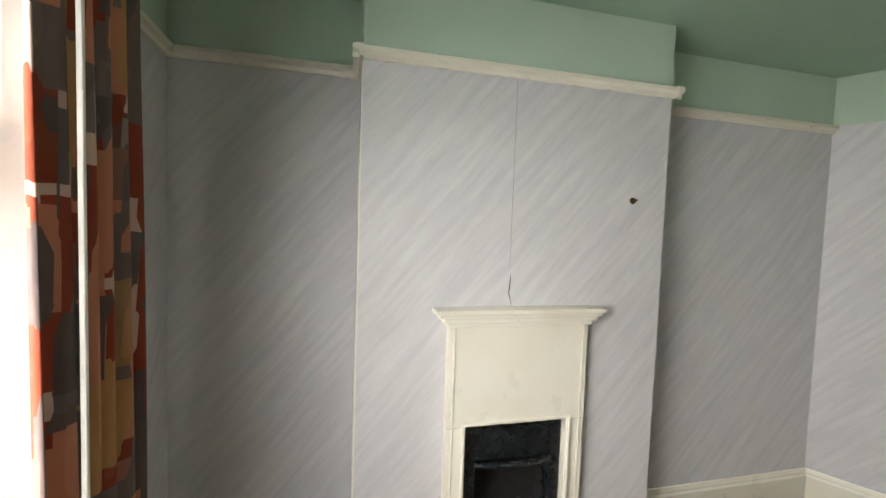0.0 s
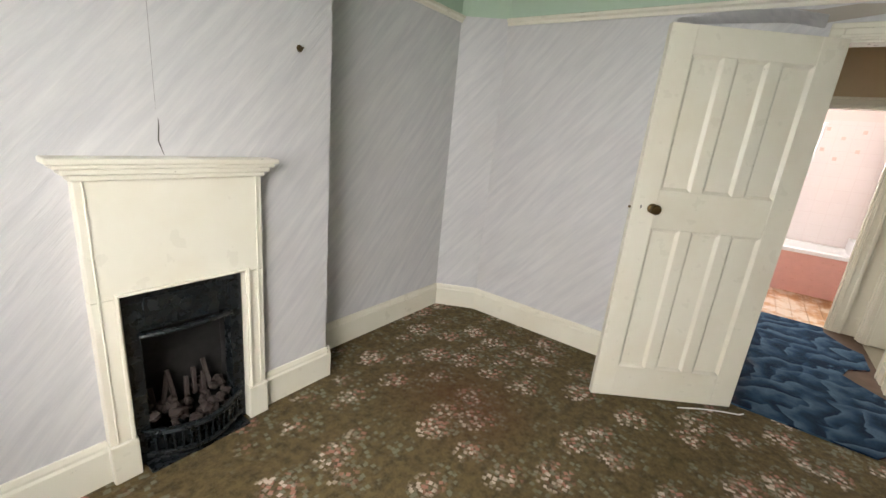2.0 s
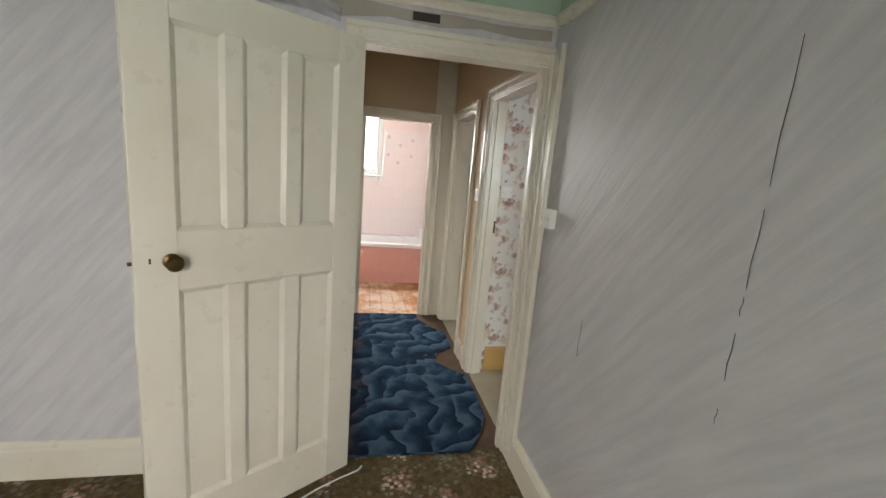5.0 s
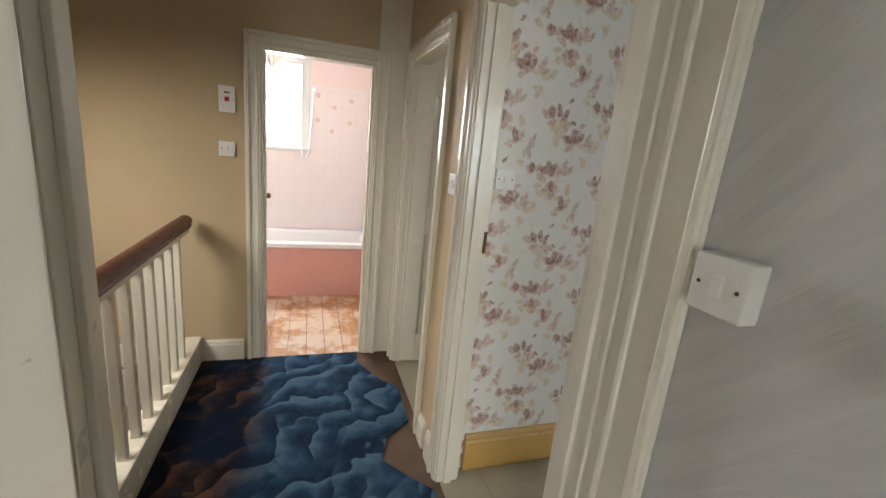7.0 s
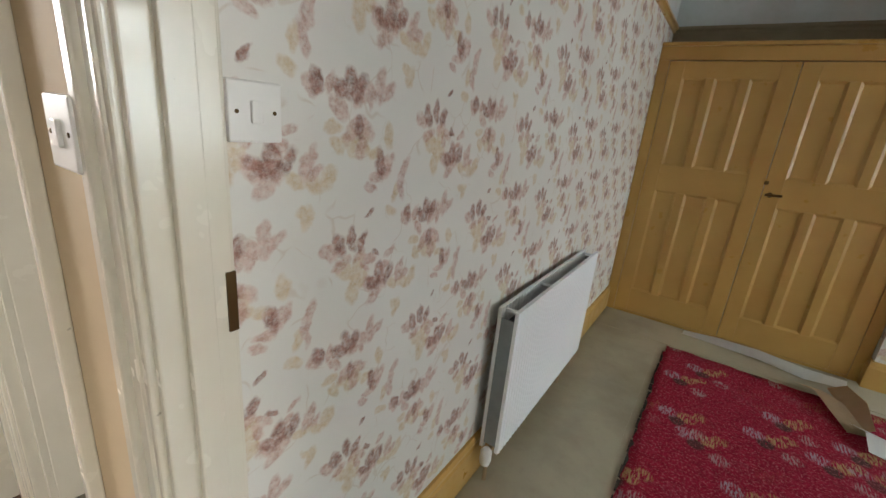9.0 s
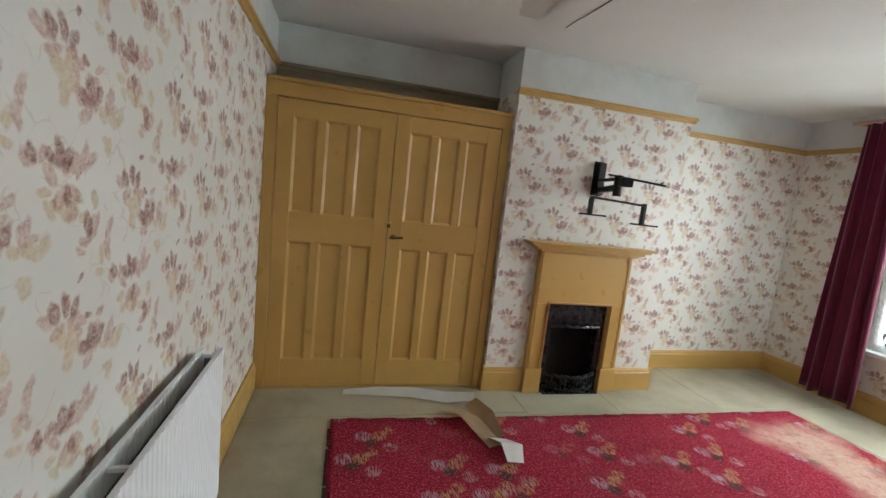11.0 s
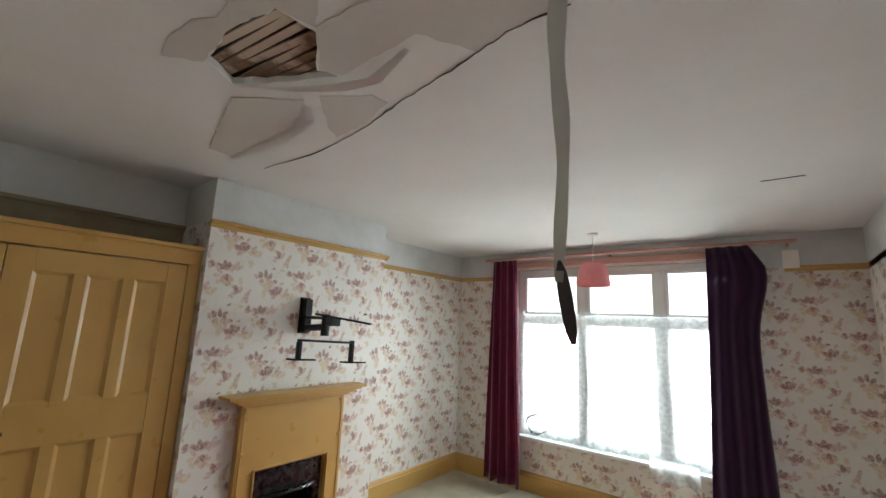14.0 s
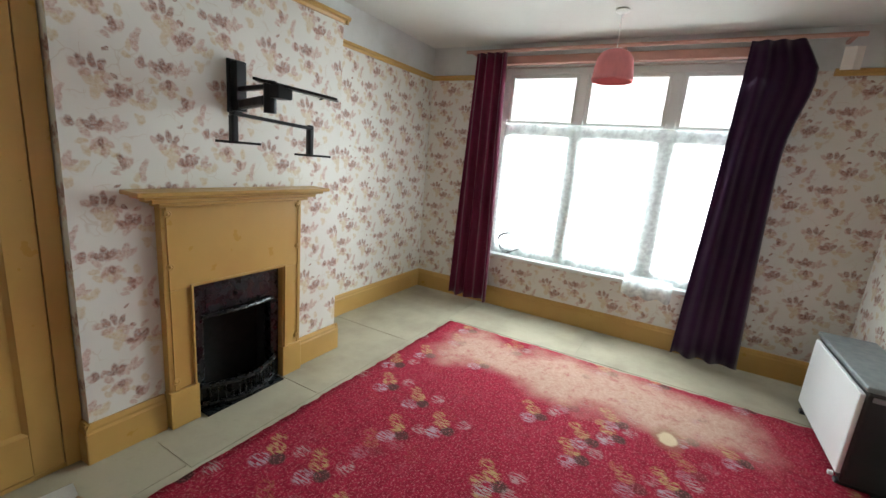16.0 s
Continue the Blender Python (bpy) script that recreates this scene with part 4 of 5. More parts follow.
def cloth(name, bm, mat, parent):
    """Links a cloth with the coordinates that it brings, and gives it thickness."""
    me = bpy.data.meshes.new(name)
    bm.to_mesh(me)
    bm.free()
    me.materials.append(mat)
    ob = new(name, me)
    ob.parent = parent
    if mat is not NET:
        sol = ob.modifiers.new("thickness", "SOLIDIFY")
        sol.thickness = 0.004
    return ob


c = thing("curtain", "rust, cream and grey block-print cotton curtain, drawn aside", "curtain")
cloth("drape", drape(B(), ((-0.55, 0.93), (-0.60, 1.44)), 0.12, 2.36, 5, 0.035, 3), PRINT, c)
part("lining_edge", box(B(), -0.512, -0.50, 0.985, 0.997, 0.13, 2.34, 0.003), LINING, c, "white lining edge")
c = thing("curtain_pole", "dull metal curtain rail above the bedroom window", "curtain rail")
part("rod", tube(B(), [(-0.6, -0.75, 2.38), (-0.6, 1.5, 2.38)], 0.012), BRASS, c)
for y in (-0.7, 1.46):
    part("bracket", box(B(), -0.672, -0.59, y - 0.01, y + 0.01, 2.37, 2.39, 0.003), BRASS, c)
c = thing("net_curtain", "sheer white net over the bedroom window", "curtain")
cloth("net", drape(B(), ((-0.72, -0.34), (-0.72, 1.11)), 0.82, 2.18, 11, 0.012, 5), NET, c)

c = thing("velvet_curtain", "plum velvet curtain hanging straight beside the window", "curtain", "velvet curtains")
cloth("drape", drape(B(), ((-0.80, -4.38), (-0.80, -4.07)), 0.07, 2.42, 4, 0.035, 8, 0.38), VELVET, c)
c = thing("velvet_curtain", "dark plum velvet curtain bunched and snagged at the top", "curtain", "velvet curtains")
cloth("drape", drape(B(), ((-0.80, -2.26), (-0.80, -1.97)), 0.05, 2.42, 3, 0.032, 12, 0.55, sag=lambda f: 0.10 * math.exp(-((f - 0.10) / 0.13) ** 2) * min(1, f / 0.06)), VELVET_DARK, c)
part("lining_tab", prism(B(), [(-0.80, -1.76), (-0.79, -1.70), (-0.80, -1.66)], 2.22, 2.36), LINING, c, "torn cream lining")
c = thing("pelmet_rail", "pink painted wooden curtain pole across the window head", "curtain rail")
part("pole", tube(B(), [(-0.83, -4.50, 2.44), (-0.83, -1.66, 2.44)], 0.016), PINKWOOD, c)
part("pelmet_board", box(B(), -0.97, -0.90, -4.30, -1.95, 2.34, 2.41, 0.006), PINKWOOD, c)
for y in (-4.42, -3.1, -1.72):
    part("bracket", box(B(), -0.972, -0.82, y - 0.012, y + 0.012, 2.415, 2.44, 0.004), PINKWOOD, c)
c = thing("net_curtain", "torn white net hanging over the lower panes", "curtain")
cloth("net", drape(B(), ((-1.02, -4.12), (-1.02, -2.12)), 0.50, 1.83, 15, 0.012, 21), NET, c)
c = thing("net_scrap", "torn strip of white net drooping over the sill", "cloth")
cloth("net", drape(B(), ((-0.905, -2.80), (-0.905, -2.42)), 0.42, 0.60, 3, 0.010, 33, rows=8), NET, c)

# ---- landing ----
bm = prism(B(), [(2.985, -0.30), (2.975, -0.97), (3.1, -1.06), (3.3, -1.15), (3.6, -1.16), (3.82, -1.15), (3.95, -1.03), (4.05, -0.95), (4.2, -1.0), (4.32, -1.14), (4.66, -1.15), (4.74, -1.06), (4.87, -0.99), (5.0, -0.93), (5.14, -0.94), (5.14, 0.05), (3.38, 0.05), (3.38, 0.98), (3.09, 0.98), (3.09, -0.27)], 0.001, 0.012)
tagged(part("landing_carpet", bm, BLUE), "worn blue swirl-patterned carpet with cut edges", "carpet")
c = thing("balustrade", "cream balustrade with a dark varnished handrail", "balustrade")
bm = B()
prof = [(-0.030, 0.0), (0.030, 0.0), (0.034, 0.012), (0.030, 0.020), (0.036, 0.032), (0.034, 0.052), (0.018, 0.066), (0.0, 0.070), (-0.018, 0.066), (-0.034, 0.052), (-0.036, 0.032), (-0.030, 0.020), (-0.034, 0.012)]
ends = [[bm.verts.new((x, 0.09 + dy, 0.915 + dz)) for dy, dz in prof] for x in (3.35, 5.062)]
for i in range(len(prof)):
    j = (i + 1) % len(prof)
    bm.faces.new((ends[0][i], ends[0][j], ends[1][j], ends[1][i]))
bm.faces.new(ends[0]), bm.faces.new(ends[1][::-1])
bmesh.ops.recalc_face_normals(bm, faces=bm.faces)
part("handrail", bm, HANDRAIL, c, "dark varnished wooden handrail", True)
part("string", box(B(), 3.35, 5.145, 0.055, 0.125, -0.24, 0.165, 0.006), CREAM_L, c)
part("string_cap", box(B(), 3.35, 5.14, 0.045, 0.135, 0.165, 0.185, 0.005), CREAM_L, c)
part("fillet", box(B(), 3.35, 5.06, 0.07, 0.11, 0.885, 0.915, 0.003), CREAM_L, c)
for i in range(11):
    x = 4.865 - 0.137 * i
    part("baluster", box(B(), x - 0.017, x + 0.017, 0.073, 0.107, 0.18, 0.89, 0.002), CREAM_L, c)
part("newel", box(B(), 3.26, 3.35, 0.045, 0.135, 0.0, 1.0, 0.006), CREAM_L, c)
part("newel_cap", box(B(), 3.245, 3.365, 0.03, 0.15, 1.0, 1.05, 0.012), HANDRAIL, c, "dark varnished newel cap")
c = thing("staircase", "brown carpeted stairs going down beside the landing", "stairs")
for i in range(8):
    part("step", box(B(), 3.40 + 0.215 * i, 3.40 + 0.215 * i + 0.235, 0.13, 0.99, -0.19 * (i + 1) - 0.19, -0.19 * (i + 1), 0.006), UNDERLAY, c)
wall("wall_stairwell_east", 5.15, 5.25, 0.12, 1.12, z0=-2.6, z1=0.0)
setting("trim_stairwell", box(box(B(), 5.128, 5.15, 0.127, 0.995, -0.27, -0.055, 0.004), 5.122, 5.15, 0.127, 0.995, -0.05, -0.012, 0.005), CREAM_L)


def switch(name, label, m, w=0.086, h=0.086, deep=0.012, rocker=True, red=False):
    """A wall switch in its own axes, standing out along y."""
    s = thing(name, label, "light switch", "light switches")
    part("plate", box(B(), -w / 2, w / 2, 0, deep, -h / 2, h / 2, 0.003), WHITE, s)
    if rocker:
        part("rocker", box(B(), -0.009, 0.009, deep - 0.002, deep + 0.005, -0.016, 0.016, 0.002), WHITE, s)
    if red:
        part("rocker", box(B(), -0.012, 0.012, deep - 0.002, deep + 0.004, -0.012, 0.012, 0.002), plain("red_plastic", (0.5, 0.02, 0.02), 0.3), s, "red switch rocker")
        part("indicator", box(B(), -0.014, 0.014, deep - 0.002, deep + 0.001, 0.032, 0.040, 0.001), DARKGREY, s)
    for sx in (-1, 1):
        part("screw", lathe(B(), [(0.001, 0), (0.0035, 0), (0.003, 0.0015), (0.001, 0.002)], (sx * 0.03, deep - 0.0005, 0), 8, Matrix.Rotation(radians(-90), 4, "X")), BRASS, s)
    s.matrix_world = m
    return s


switch("light_switch", "white surface-mounted light switch by the door", pose(2.775, -1.175, 1.345, 0, 0, 0), deep=0.035)
switch("light_switch", "white light switch on the floral papered wall", pose(3.94, -1.355, 1.40, 0, 0, 90))
switch("light_switch", "white light switch beside the landing doorway", pose(3.99, -1.175, 1.36, 0, 0, 0), deep=0.03)
switch("bathroom_switch", "white switch with red rocker on the tan wall", pose(5.15, -0.13, 1.655, 0, 0, 90), 0.086, 0.146, rocker=False, red=True)
switch("light_switch", "white light switch on the tan landing wall", pose(5.15, -0.125, 1.375, 0, 0, 90))
part("strike_plate", box(B(), 3.867, 3.872, -1.276, -1.262, 1.10, 1.19, 0.001), BRASS, bpy.data.objects["door_2"], "rusty strike plate")
part("strike_plate", box(B(), 2.985, 3.0, -1.147, -1.143, 1.12, 1.165, 0.001), CREAM, bpy.data.objects["door_1"], "painted-over strike plate")

d4 = panel_door("box_room_door", "cream panelled door standing ajar", 0.69, 1.95, 0.04, CREAM_L, [(0.20, 0.93), (1.10, 1.80)], (0.10, 0.05))
d4.matrix_world = pose(4.985, -1.225, 0.008, 0, 0, 262)
d3 = panel_door("bathroom_door", "white panelled door opened into the bathroom", 0.63, 1.93, 0.04, CREAM_L, [(0.20, 0.90), (1.08, 1.78)], (0.095, 0.05))
d3.matrix_world = pose(5.235, -0.325, 0.0, 0, 0, 8)
knob(d3, 0.57, 0.0, 1.02, -1, BRASS, 0.022)

# ---- bathroom ----
tub = thing("bathtub", "white bathtub with a pink side panel", "bathtub")
part("side_panel", box(B(), 6.34, 6.36, -1.24, 0.69, -0.01, 0.475, 0.004), BATHPINK, tub, "pink side panel")
bm = B()
rings = []
for inset, z in ((0.0, 0.475), (0.0, 0.515), (0.012, 0.525), (0.06, 0.523), (0.085, 0.49), (0.15, 0.2), (0.22, 0.14)):
    x0, x1, y0, y1 = 6.325 + inset, 6.995 - inset, -1.245 + inset, 0.695 - inset
    rr = 0.02 + inset * 0.9
    ring = []
    for cx, cy, s in ((x1 - rr, y1 - rr, 0), (x0 + rr, y1 - rr, 90), (x0 + rr, y0 + rr, 180), (x1 - rr, y0 + rr, 270)):
        for k in range(6):
            a = radians(s + 18 * k)
            ring.append(bm.verts.new((cx + rr * math.cos(a), cy + rr * math.sin(a), z)))
    rings.append(ring)
for q, e in zip(rings, rings[1:]):
    for k in range(len(q)):
        n = (k + 1) % len(q)
        bm.faces.new((q[k], q[n], e[n], e[k]))
bm.faces.new(rings[-1])
part("bowl", bm, ENAMEL, tub, "white enamel bowl", True)
part("end_panel", box(B(), 6.20, 6.98, -1.248, -1.17, 0.30, 0.66, 0.01), ENAMEL, tub)
c = thing("shower_hose", "white shower hose hanging by the bathroom window", "hose")
part("hose", tube(B(), [(6.985, -0.62, 1.95), (6.97, -0.60, 1.6), (6.97, -0.58, 1.35), (6.97, -0.55, 1.25), (6.97, -0.51, 1.28), (6.97, -0.50, 1.5)], 0.008), ENAMEL, c, "", True)
part("hook", box(B(), 6.97, 7.0, -0.64, -0.60, 1.93, 1.97, 0.004), ENAMEL, c)
rnd = random.Random(7)
for y, z in ((-0.66, 1.90), (-0.99, 1.88), (-0.82, 1.80), (-0.66, 1.66), (-0.98, 1.66), (-0.80, 1.56)):
    tagged(part("motif_tile", box(B(), 6.997, 7.003, y - 0.02, y + 0.02, z - 0.02, z + 0.02, 0.001), plain("tile_motif", (0.70, 0.54, 0.48), 0.3)), "small brown motif on a pink wall tile", "tile", "motif tiles")
x0 = bpy.data.objects["floor_bathroom"]
for i in range(15):
    y = -1.24 + 0.13 * i
    cut = 5.2 + rnd.uniform(0.4, 1.1)
    for a, b in ((5.16, cut), (cut + 0.003, 6.34)):
        part("plank", box(B(), a, b, y, y + 0.126, -0.013, 0.0 + rnd.uniform(-0.001, 0.001)), BOARD, x0)

# ---- front room ceiling with its hole ----


def ragged(pts, step=0.03, amp=0.006, seed=1):
    """A closed outline with small tears along it."""
    rnd = random.Random(seed)
    out = []
    for (ax, ay), (bx, by) in zip(pts, pts[1:] + pts[:1]):
        n = max(1, int(math.hypot(bx - ax, by - ay) / step))
        for i in range(n):
            k = 0 if i == 0 else amp
            out.append((ax + (bx - ax) * i / n + rnd.uniform(-k, k), ay + (by - ay) * i / n + rnd.uniform(-k, k)))
    return out


HOLE = ragged([(2.848, -3.294), (2.887, -3.072), (2.848, -2.872), (2.726, -2.861), (2.603, -3.028), (2.537, -2.994), (2.626, -3.183), (2.737, -3.361)], 0.035, 0.008)
bm = B()
rims = []
for loop in ([(-1.2, -5.15), (4.06, -5.15), (4.06, -1.2), (-1.2, -1.2)], HOLE):
    vs = [bm.verts.new((x, y, CEIL)) for x, y in loop]
    for i in range(len(vs)):
        bm.edges.new((vs[i], vs[(i + 1) % len(vs)]))
    rims.append(vs)
bmesh.ops.triangle_fill(bm, edges=bm.edges[:], use_beauty=True, use_dissolve=False)
for f in bm.faces:
    if f.normal.z > 0:
        f.normal_flip()
up = [bm.verts.new(v.co + Vector((0, 0, 0.025))) for v in rims[1]]
for i in range(len(up)):
    j = (i + 1) % len(up)
    bm.faces.new((rims[1][i], rims[1][j], up[j], up[i]))
setting("ceiling_front_room", bm, CEIL_F, "dingy papered ceiling with a hole to the laths")
bm = B()
for i in range(12):
    x = 2.50 + 0.038 * i
    m = Matrix.Translation((x, -3.10, CEIL + 0.03)) @ Matrix.Rotation(radians(6 + 2 * math.sin(i * 2.3)), 4, "Z")
    made = bmesh.ops.create_cube(bm, size=1, matrix=m @ Matrix.Diagonal((0.029, 0.72, 0.007, 1)))
setting("ceiling_laths", bm, LATH, "old brown timber laths above the ceiling")
# slab painted near-black in place of the darkness behind the hole
setting("ceiling_void", box(B(), -1.2, 4.06, -5.15, -1.2, CEIL + 0.06, CEIL + 0.12), DARKVOID)


def patch(name, pts, z, mat, label, thick=0.002, seed=2):
    bm = B()
    vs = [bm.verts.new((x, y, z)) for x, y in ragged(pts, 0.03, 0.005, seed)]
    es = [bm.edges.new((vs[i], vs[(i + 1) % len(vs)])) for i in range(len(vs))]
    bmesh.ops.triangle_fill(bm, edges=es, use_beauty=True)
    r = bmesh.ops.extrude_face_region(bm, geom=bm.faces[:])
    bmesh.ops.translate(bm, verts=[g for g in r["geom"] if isinstance(g, bmesh.types.BMVert)], vec=(0, 0, thick))
    bmesh.ops.recalc_face_normals(bm, faces=bm.faces)
    return tagged(part(name, bm, mat), label, kind="structure")


LBL = "grey bare plaster where ceiling paper came away"
patch("ceiling_patch", [(2.859, -3.305), (2.959, -3.394), (2.981, -3.261), (2.970, -3.117), (2.931, -3.050), (2.942, -2.872), (2.903, -2.661), (2.898, -2.539), (2.848, -2.594), (2.803, -2.739), (2.737, -2.844), (2.848, -2.867), (2.890, -3.072)], CEIL - 0.0022, BARE, LBL)
patch("ceiling_patch", [(2.737, -2.839), (2.726, -2.672), (2.681, -2.439), (2.659, -2.172), (2.470, -2.150), (2.415, -2.228), (2.409, -2.350), (2.376, -2.517), (2.548, -2.617), (2.537, -2.972), (2.603, -3.017)], CEIL - 0.0022, BARE, LBL, seed=5)
patch("ceiling_patch", [(2.692, -3.461), (2.515, -4.083), (2.403, -4.083), (2.403, -3.505), (2.515, -3.239)], CEIL - 0.0022, BARE, LBL, seed=6)
patch("ceiling_patch", [(2.498, -3.161), (2.392, -2.983), (2.315, -2.972), (2.248, -3.183), (2.226, -3.405), (2.337, -3.328)], CEIL - 0.0022, BARE, LBL, seed=7)


def ribbon(name, pts, widths, mat, side, thick=0.0015):
    """A strip of paper through 3D points; side is the direction of its width."""
    bm = B()
    rows = []
    for p, w, s in zip(pts, widths, side):
        p, s = Vector(p), Vector(s).normalized()
        rows.append([bm.verts.new(p + s * w / 2), bm.verts.new(p), bm.verts.new(p - s * w / 2)])
    for q, e in zip(rows, rows[1:]):
        for i in range(2):
            bm.faces.new((q[i], q[i + 1], e[i + 1], e[i]))
    bmesh.ops.solidify(bm, geom=bm.faces[:], thickness=thick)
    return bm


pts = [(2.737, -3.367, CEIL - 0.006), (2.626, -3.205, CEIL - 0.022), (2.526, -3.028, CEIL - 0.028), (2.470, -2.883, CEIL - 0.02), (2.515, -2.683, CEIL - 0.006)]
tagged(part("paper_flap", ribbon("f", pts, [0.03, 0.05, 0.07, 0.05, 0.02], FLAP, [(-0.8, 0.5, -0.1)] * 5), FLAP), "torn white lining paper flap at the ceiling hole", "torn paper")
pts = [(2.537, -3.194, CEIL - 0.005), (2.403, -3.350, CEIL - 0.012), (2.359, -3.628, CEIL - 0.010), (2.381, -4.128, CEIL - 0.005)]
tagged(part("paper_flap", ribbon("f", pts, [0.03, 0.06, 0.07, 0.03], FLAP, [(-0.9, -0.3, 0)] * 4), FLAP), "loose curl of lining paper below the ceiling", "torn paper")
cr = [(2.403, -2.206), (2.409, -2.372), (2.370, -2.528), (2.326, -2.750), (2.292, -2.950), (2.226, -3.183), (2.170, -3.594), (2.203, -4.216)]
bm = B()
rnd = random.Random(3)
fine = []
for (ax, ay), (bx, by) in zip(cr, cr[1:]):
    for i in range(6):
        fine.append((ax + (bx - ax) * i / 6 + rnd.uniform(-0.005, 0.005), ay + (by - ay) * i / 6))
rows = []
for i, (x, y) in enumerate(fine):
    w = 0.0003 + 0.0035 * max(0, math.sin(i * 0.55)) ** 3
    rows.append((bm.verts.new((x - w, y, CEIL - 0.0045)), bm.verts.new((x + w, y, CEIL - 0.0045)), bm.verts.new((x + w, y, CEIL - 0.001)), bm.verts.new((x - w, y, CEIL - 0.001))))
for q, e in zip(rows, rows[1:]):
    for i in range(4):
        bm.faces.new((q[i], q[(i + 1) % 4], e[(i + 1) % 4], e[i]))
setting("ceiling_crack", bm, CRACK, "long dark crack across the ceiling paper")
setting("ceiling_crack", box(B(), 0.57, 0.576, -1.85, -1.66, CEIL - 0.003, CEIL + 0.001), CRACK)

strip = thing("hanging_paper_strip", "long torn paper strip hanging from the ceiling", "torn paper")
pts, wid, sd = [], [], []
for i in range(24):
    f = i / 23
    pts.append((2.635 + 0.11 * f + 0.002 * math.sin(7 * f), -2.145 + 0.05 * f + 0.004 * math.sin(11 * f), CEIL - 0.002 - 0.77 * f))
    wid.append(0.043 - 0.028 * f + 0.003 * math.sin(23 * f))
    sd.append((-0.45 + 0.15 * math.sin(4 * f), 0.89, 0))
part("strip", ribbon("s", pts, wid, FLAP, sd), BARE, strip)
pts = [(2.752 - 0.085 * f, -2.096 - 0.012 * f, 1.79 - 0.125 * f) for f in (0, 0.1, 0.25, 0.45, 0.65, 0.85, 1.0)]
part("curled_end", ribbon("s", pts, [0.004, 0.014, 0.020, 0.022, 0.021, 0.018, 0.008], DARKGREY, [(-0.45, 0.89, 0.1)] * 7, 0.006), plain("dirty_plaster", (0.10, 0.09, 0.085), 0.95), strip, "dark grimy curled end")

# ---- fitted cupboard ----
cup = thing("fitted_cupboard", "ochre painted alcove cupboard with double panelled doors", "cupboard")
Y = -4.58
for a, b in ((2.275, 2.345), (3.865, 3.938)):
    part("frame_stile", box(B(), a, b, Y - 0.04, Y, 0, 1.97, 0.003), OCHRE, cup)
part("frame_head", box(B(), 2.275, 3.938, Y - 0.04, Y, 1.97, 2.06, 0.003), OCHRE, cup)
part("cornice", box(B(), 2.272, 3.938, Y - 0.05, Y + 0.018, 2.06, 2.085, 0.005), OCHRE, cup)
part("top_board", box(B(), 2.272, 3.938, -4.95, Y - 0.05, 2.055, 2.075), UNDERLAY, cup, "dusty cupboard top")
part("threshold", box(B(), 2.345, 3.865, Y - 0.04, Y - 0.004, 0, 0.02, 0.002), OCHRE, cup)
for hinge, ang in ((2.348, 0), (3.862, 180)):
    d = panel_door("door", "", 0.755, 1.94, 0.034, OCHRE, [(0.19, 1.02), (1.215, 1.83)], (0.10, 0.055), parent=cup)
    d.matrix_basis = pose(hinge, Y - 0.035, 0.024) if ang == 0 else pose(hinge, Y - 0.001, 0.024, 0, 0, 180)
part("knob", tube(lathe(B(), [(0.003, 0), (0.018, 0.001), (0.018, 0.005), (0.008, 0.01), (0.008, 0.04), (0.003, 0.045)], (3.06, Y, 1.125), 14, Matrix.Rotation(radians(-90), 4, "X")), [(3.09, Y + 0.04, 1.125), (2.995, Y + 0.04, 1.13)], 0.009), BRASS, cup, "dark metal lever handle")
part("escutcheon", box(B(), 3.085, 3.11, Y, Y + 0.006, 1.19, 1.225, 0.003), BRASS, cup)
part("catch", box(B(), 3.08, 3.13, Y, Y + 0.008, 1.215, 1.23, 0.003), OCHRE, cup)

# ---- radiator ----
rad = thing("radiator", "white double-panel radiator fixed to the papered wall", "radiator")
for nm, x0, x1 in (("front_panel", 3.828, 3.842), ("back_panel", 3.895, 3.909)):
    bm = B()
    prof = [(-3.37, x0)]
    for i in range(38):
        y = -3.345 + 0.0282 * i
        prof += [(y, x0), (y + 0.003, x0 - 0.003), (y + 0.012, x0 - 0.003), (y + 0.015, x0)]
    prof += [(-2.28, x0), (-2.28, x1), (-3.37, x1)]
    prism(bm, [(x, y) for y, x in prof], 0.155, 0.78)
    part(nm, bm, ENAMEL, rad)
for y in (-2.285, -3.365):
    part("side_trim", box(B(), 3.842, 3.895, y - 0.004, y + 0.004, 0.18, 0.74, 0.002), TOPGREY, rad)
# dark block added between the panels to give the shade in their gap
part("gap_shade", box(B(), 3.846, 3.891, -3.35, -2.30, 0.17, 0.71), DARKGREY, rad)
for y in (-2.32, -2.68, -3.33):
    part("top_bridge", box(B(), 3.838, 3.897, y - 0.006, y + 0.006, 0.755, 0.768, 0.002), ENAMEL, rad)
for y in (-2.31, -3.2):
    part("pipe", tube(B(), [(3.868, y + 0.03, 0.002), (3.868, y + 0.03, 0.13), (3.868, y, 0.165)], 0.009), COPPER, rad)
part("valve", lathe(B(), [(0.005, 0.0), (0.02, 0.002), (0.024, 0.02), (0.024, 0.06), (0.014, 0.075), (0.003, 0.078)], (3.868, -2.262, 0.10), 14), WHITE, rad, "yellowed plastic valve", True)
part("bracket", box(B(), 3.90, 3.94, -2.55, -2.50, 0.3, 0.72), BLACKSTEEL, rad)
part("bracket", box(B(), 3.90, 3.94, -3.15, -3.10, 0.3, 0.72), BLACKSTEEL, rad)

# ---- rug, papers on the floor ----
bm = B()
rnd = random.Random(11)
nx, ny = 92, 66
X0, X1, Y0, Y1 = -0.24, 3.40, -4.10, -1.42
grid = []
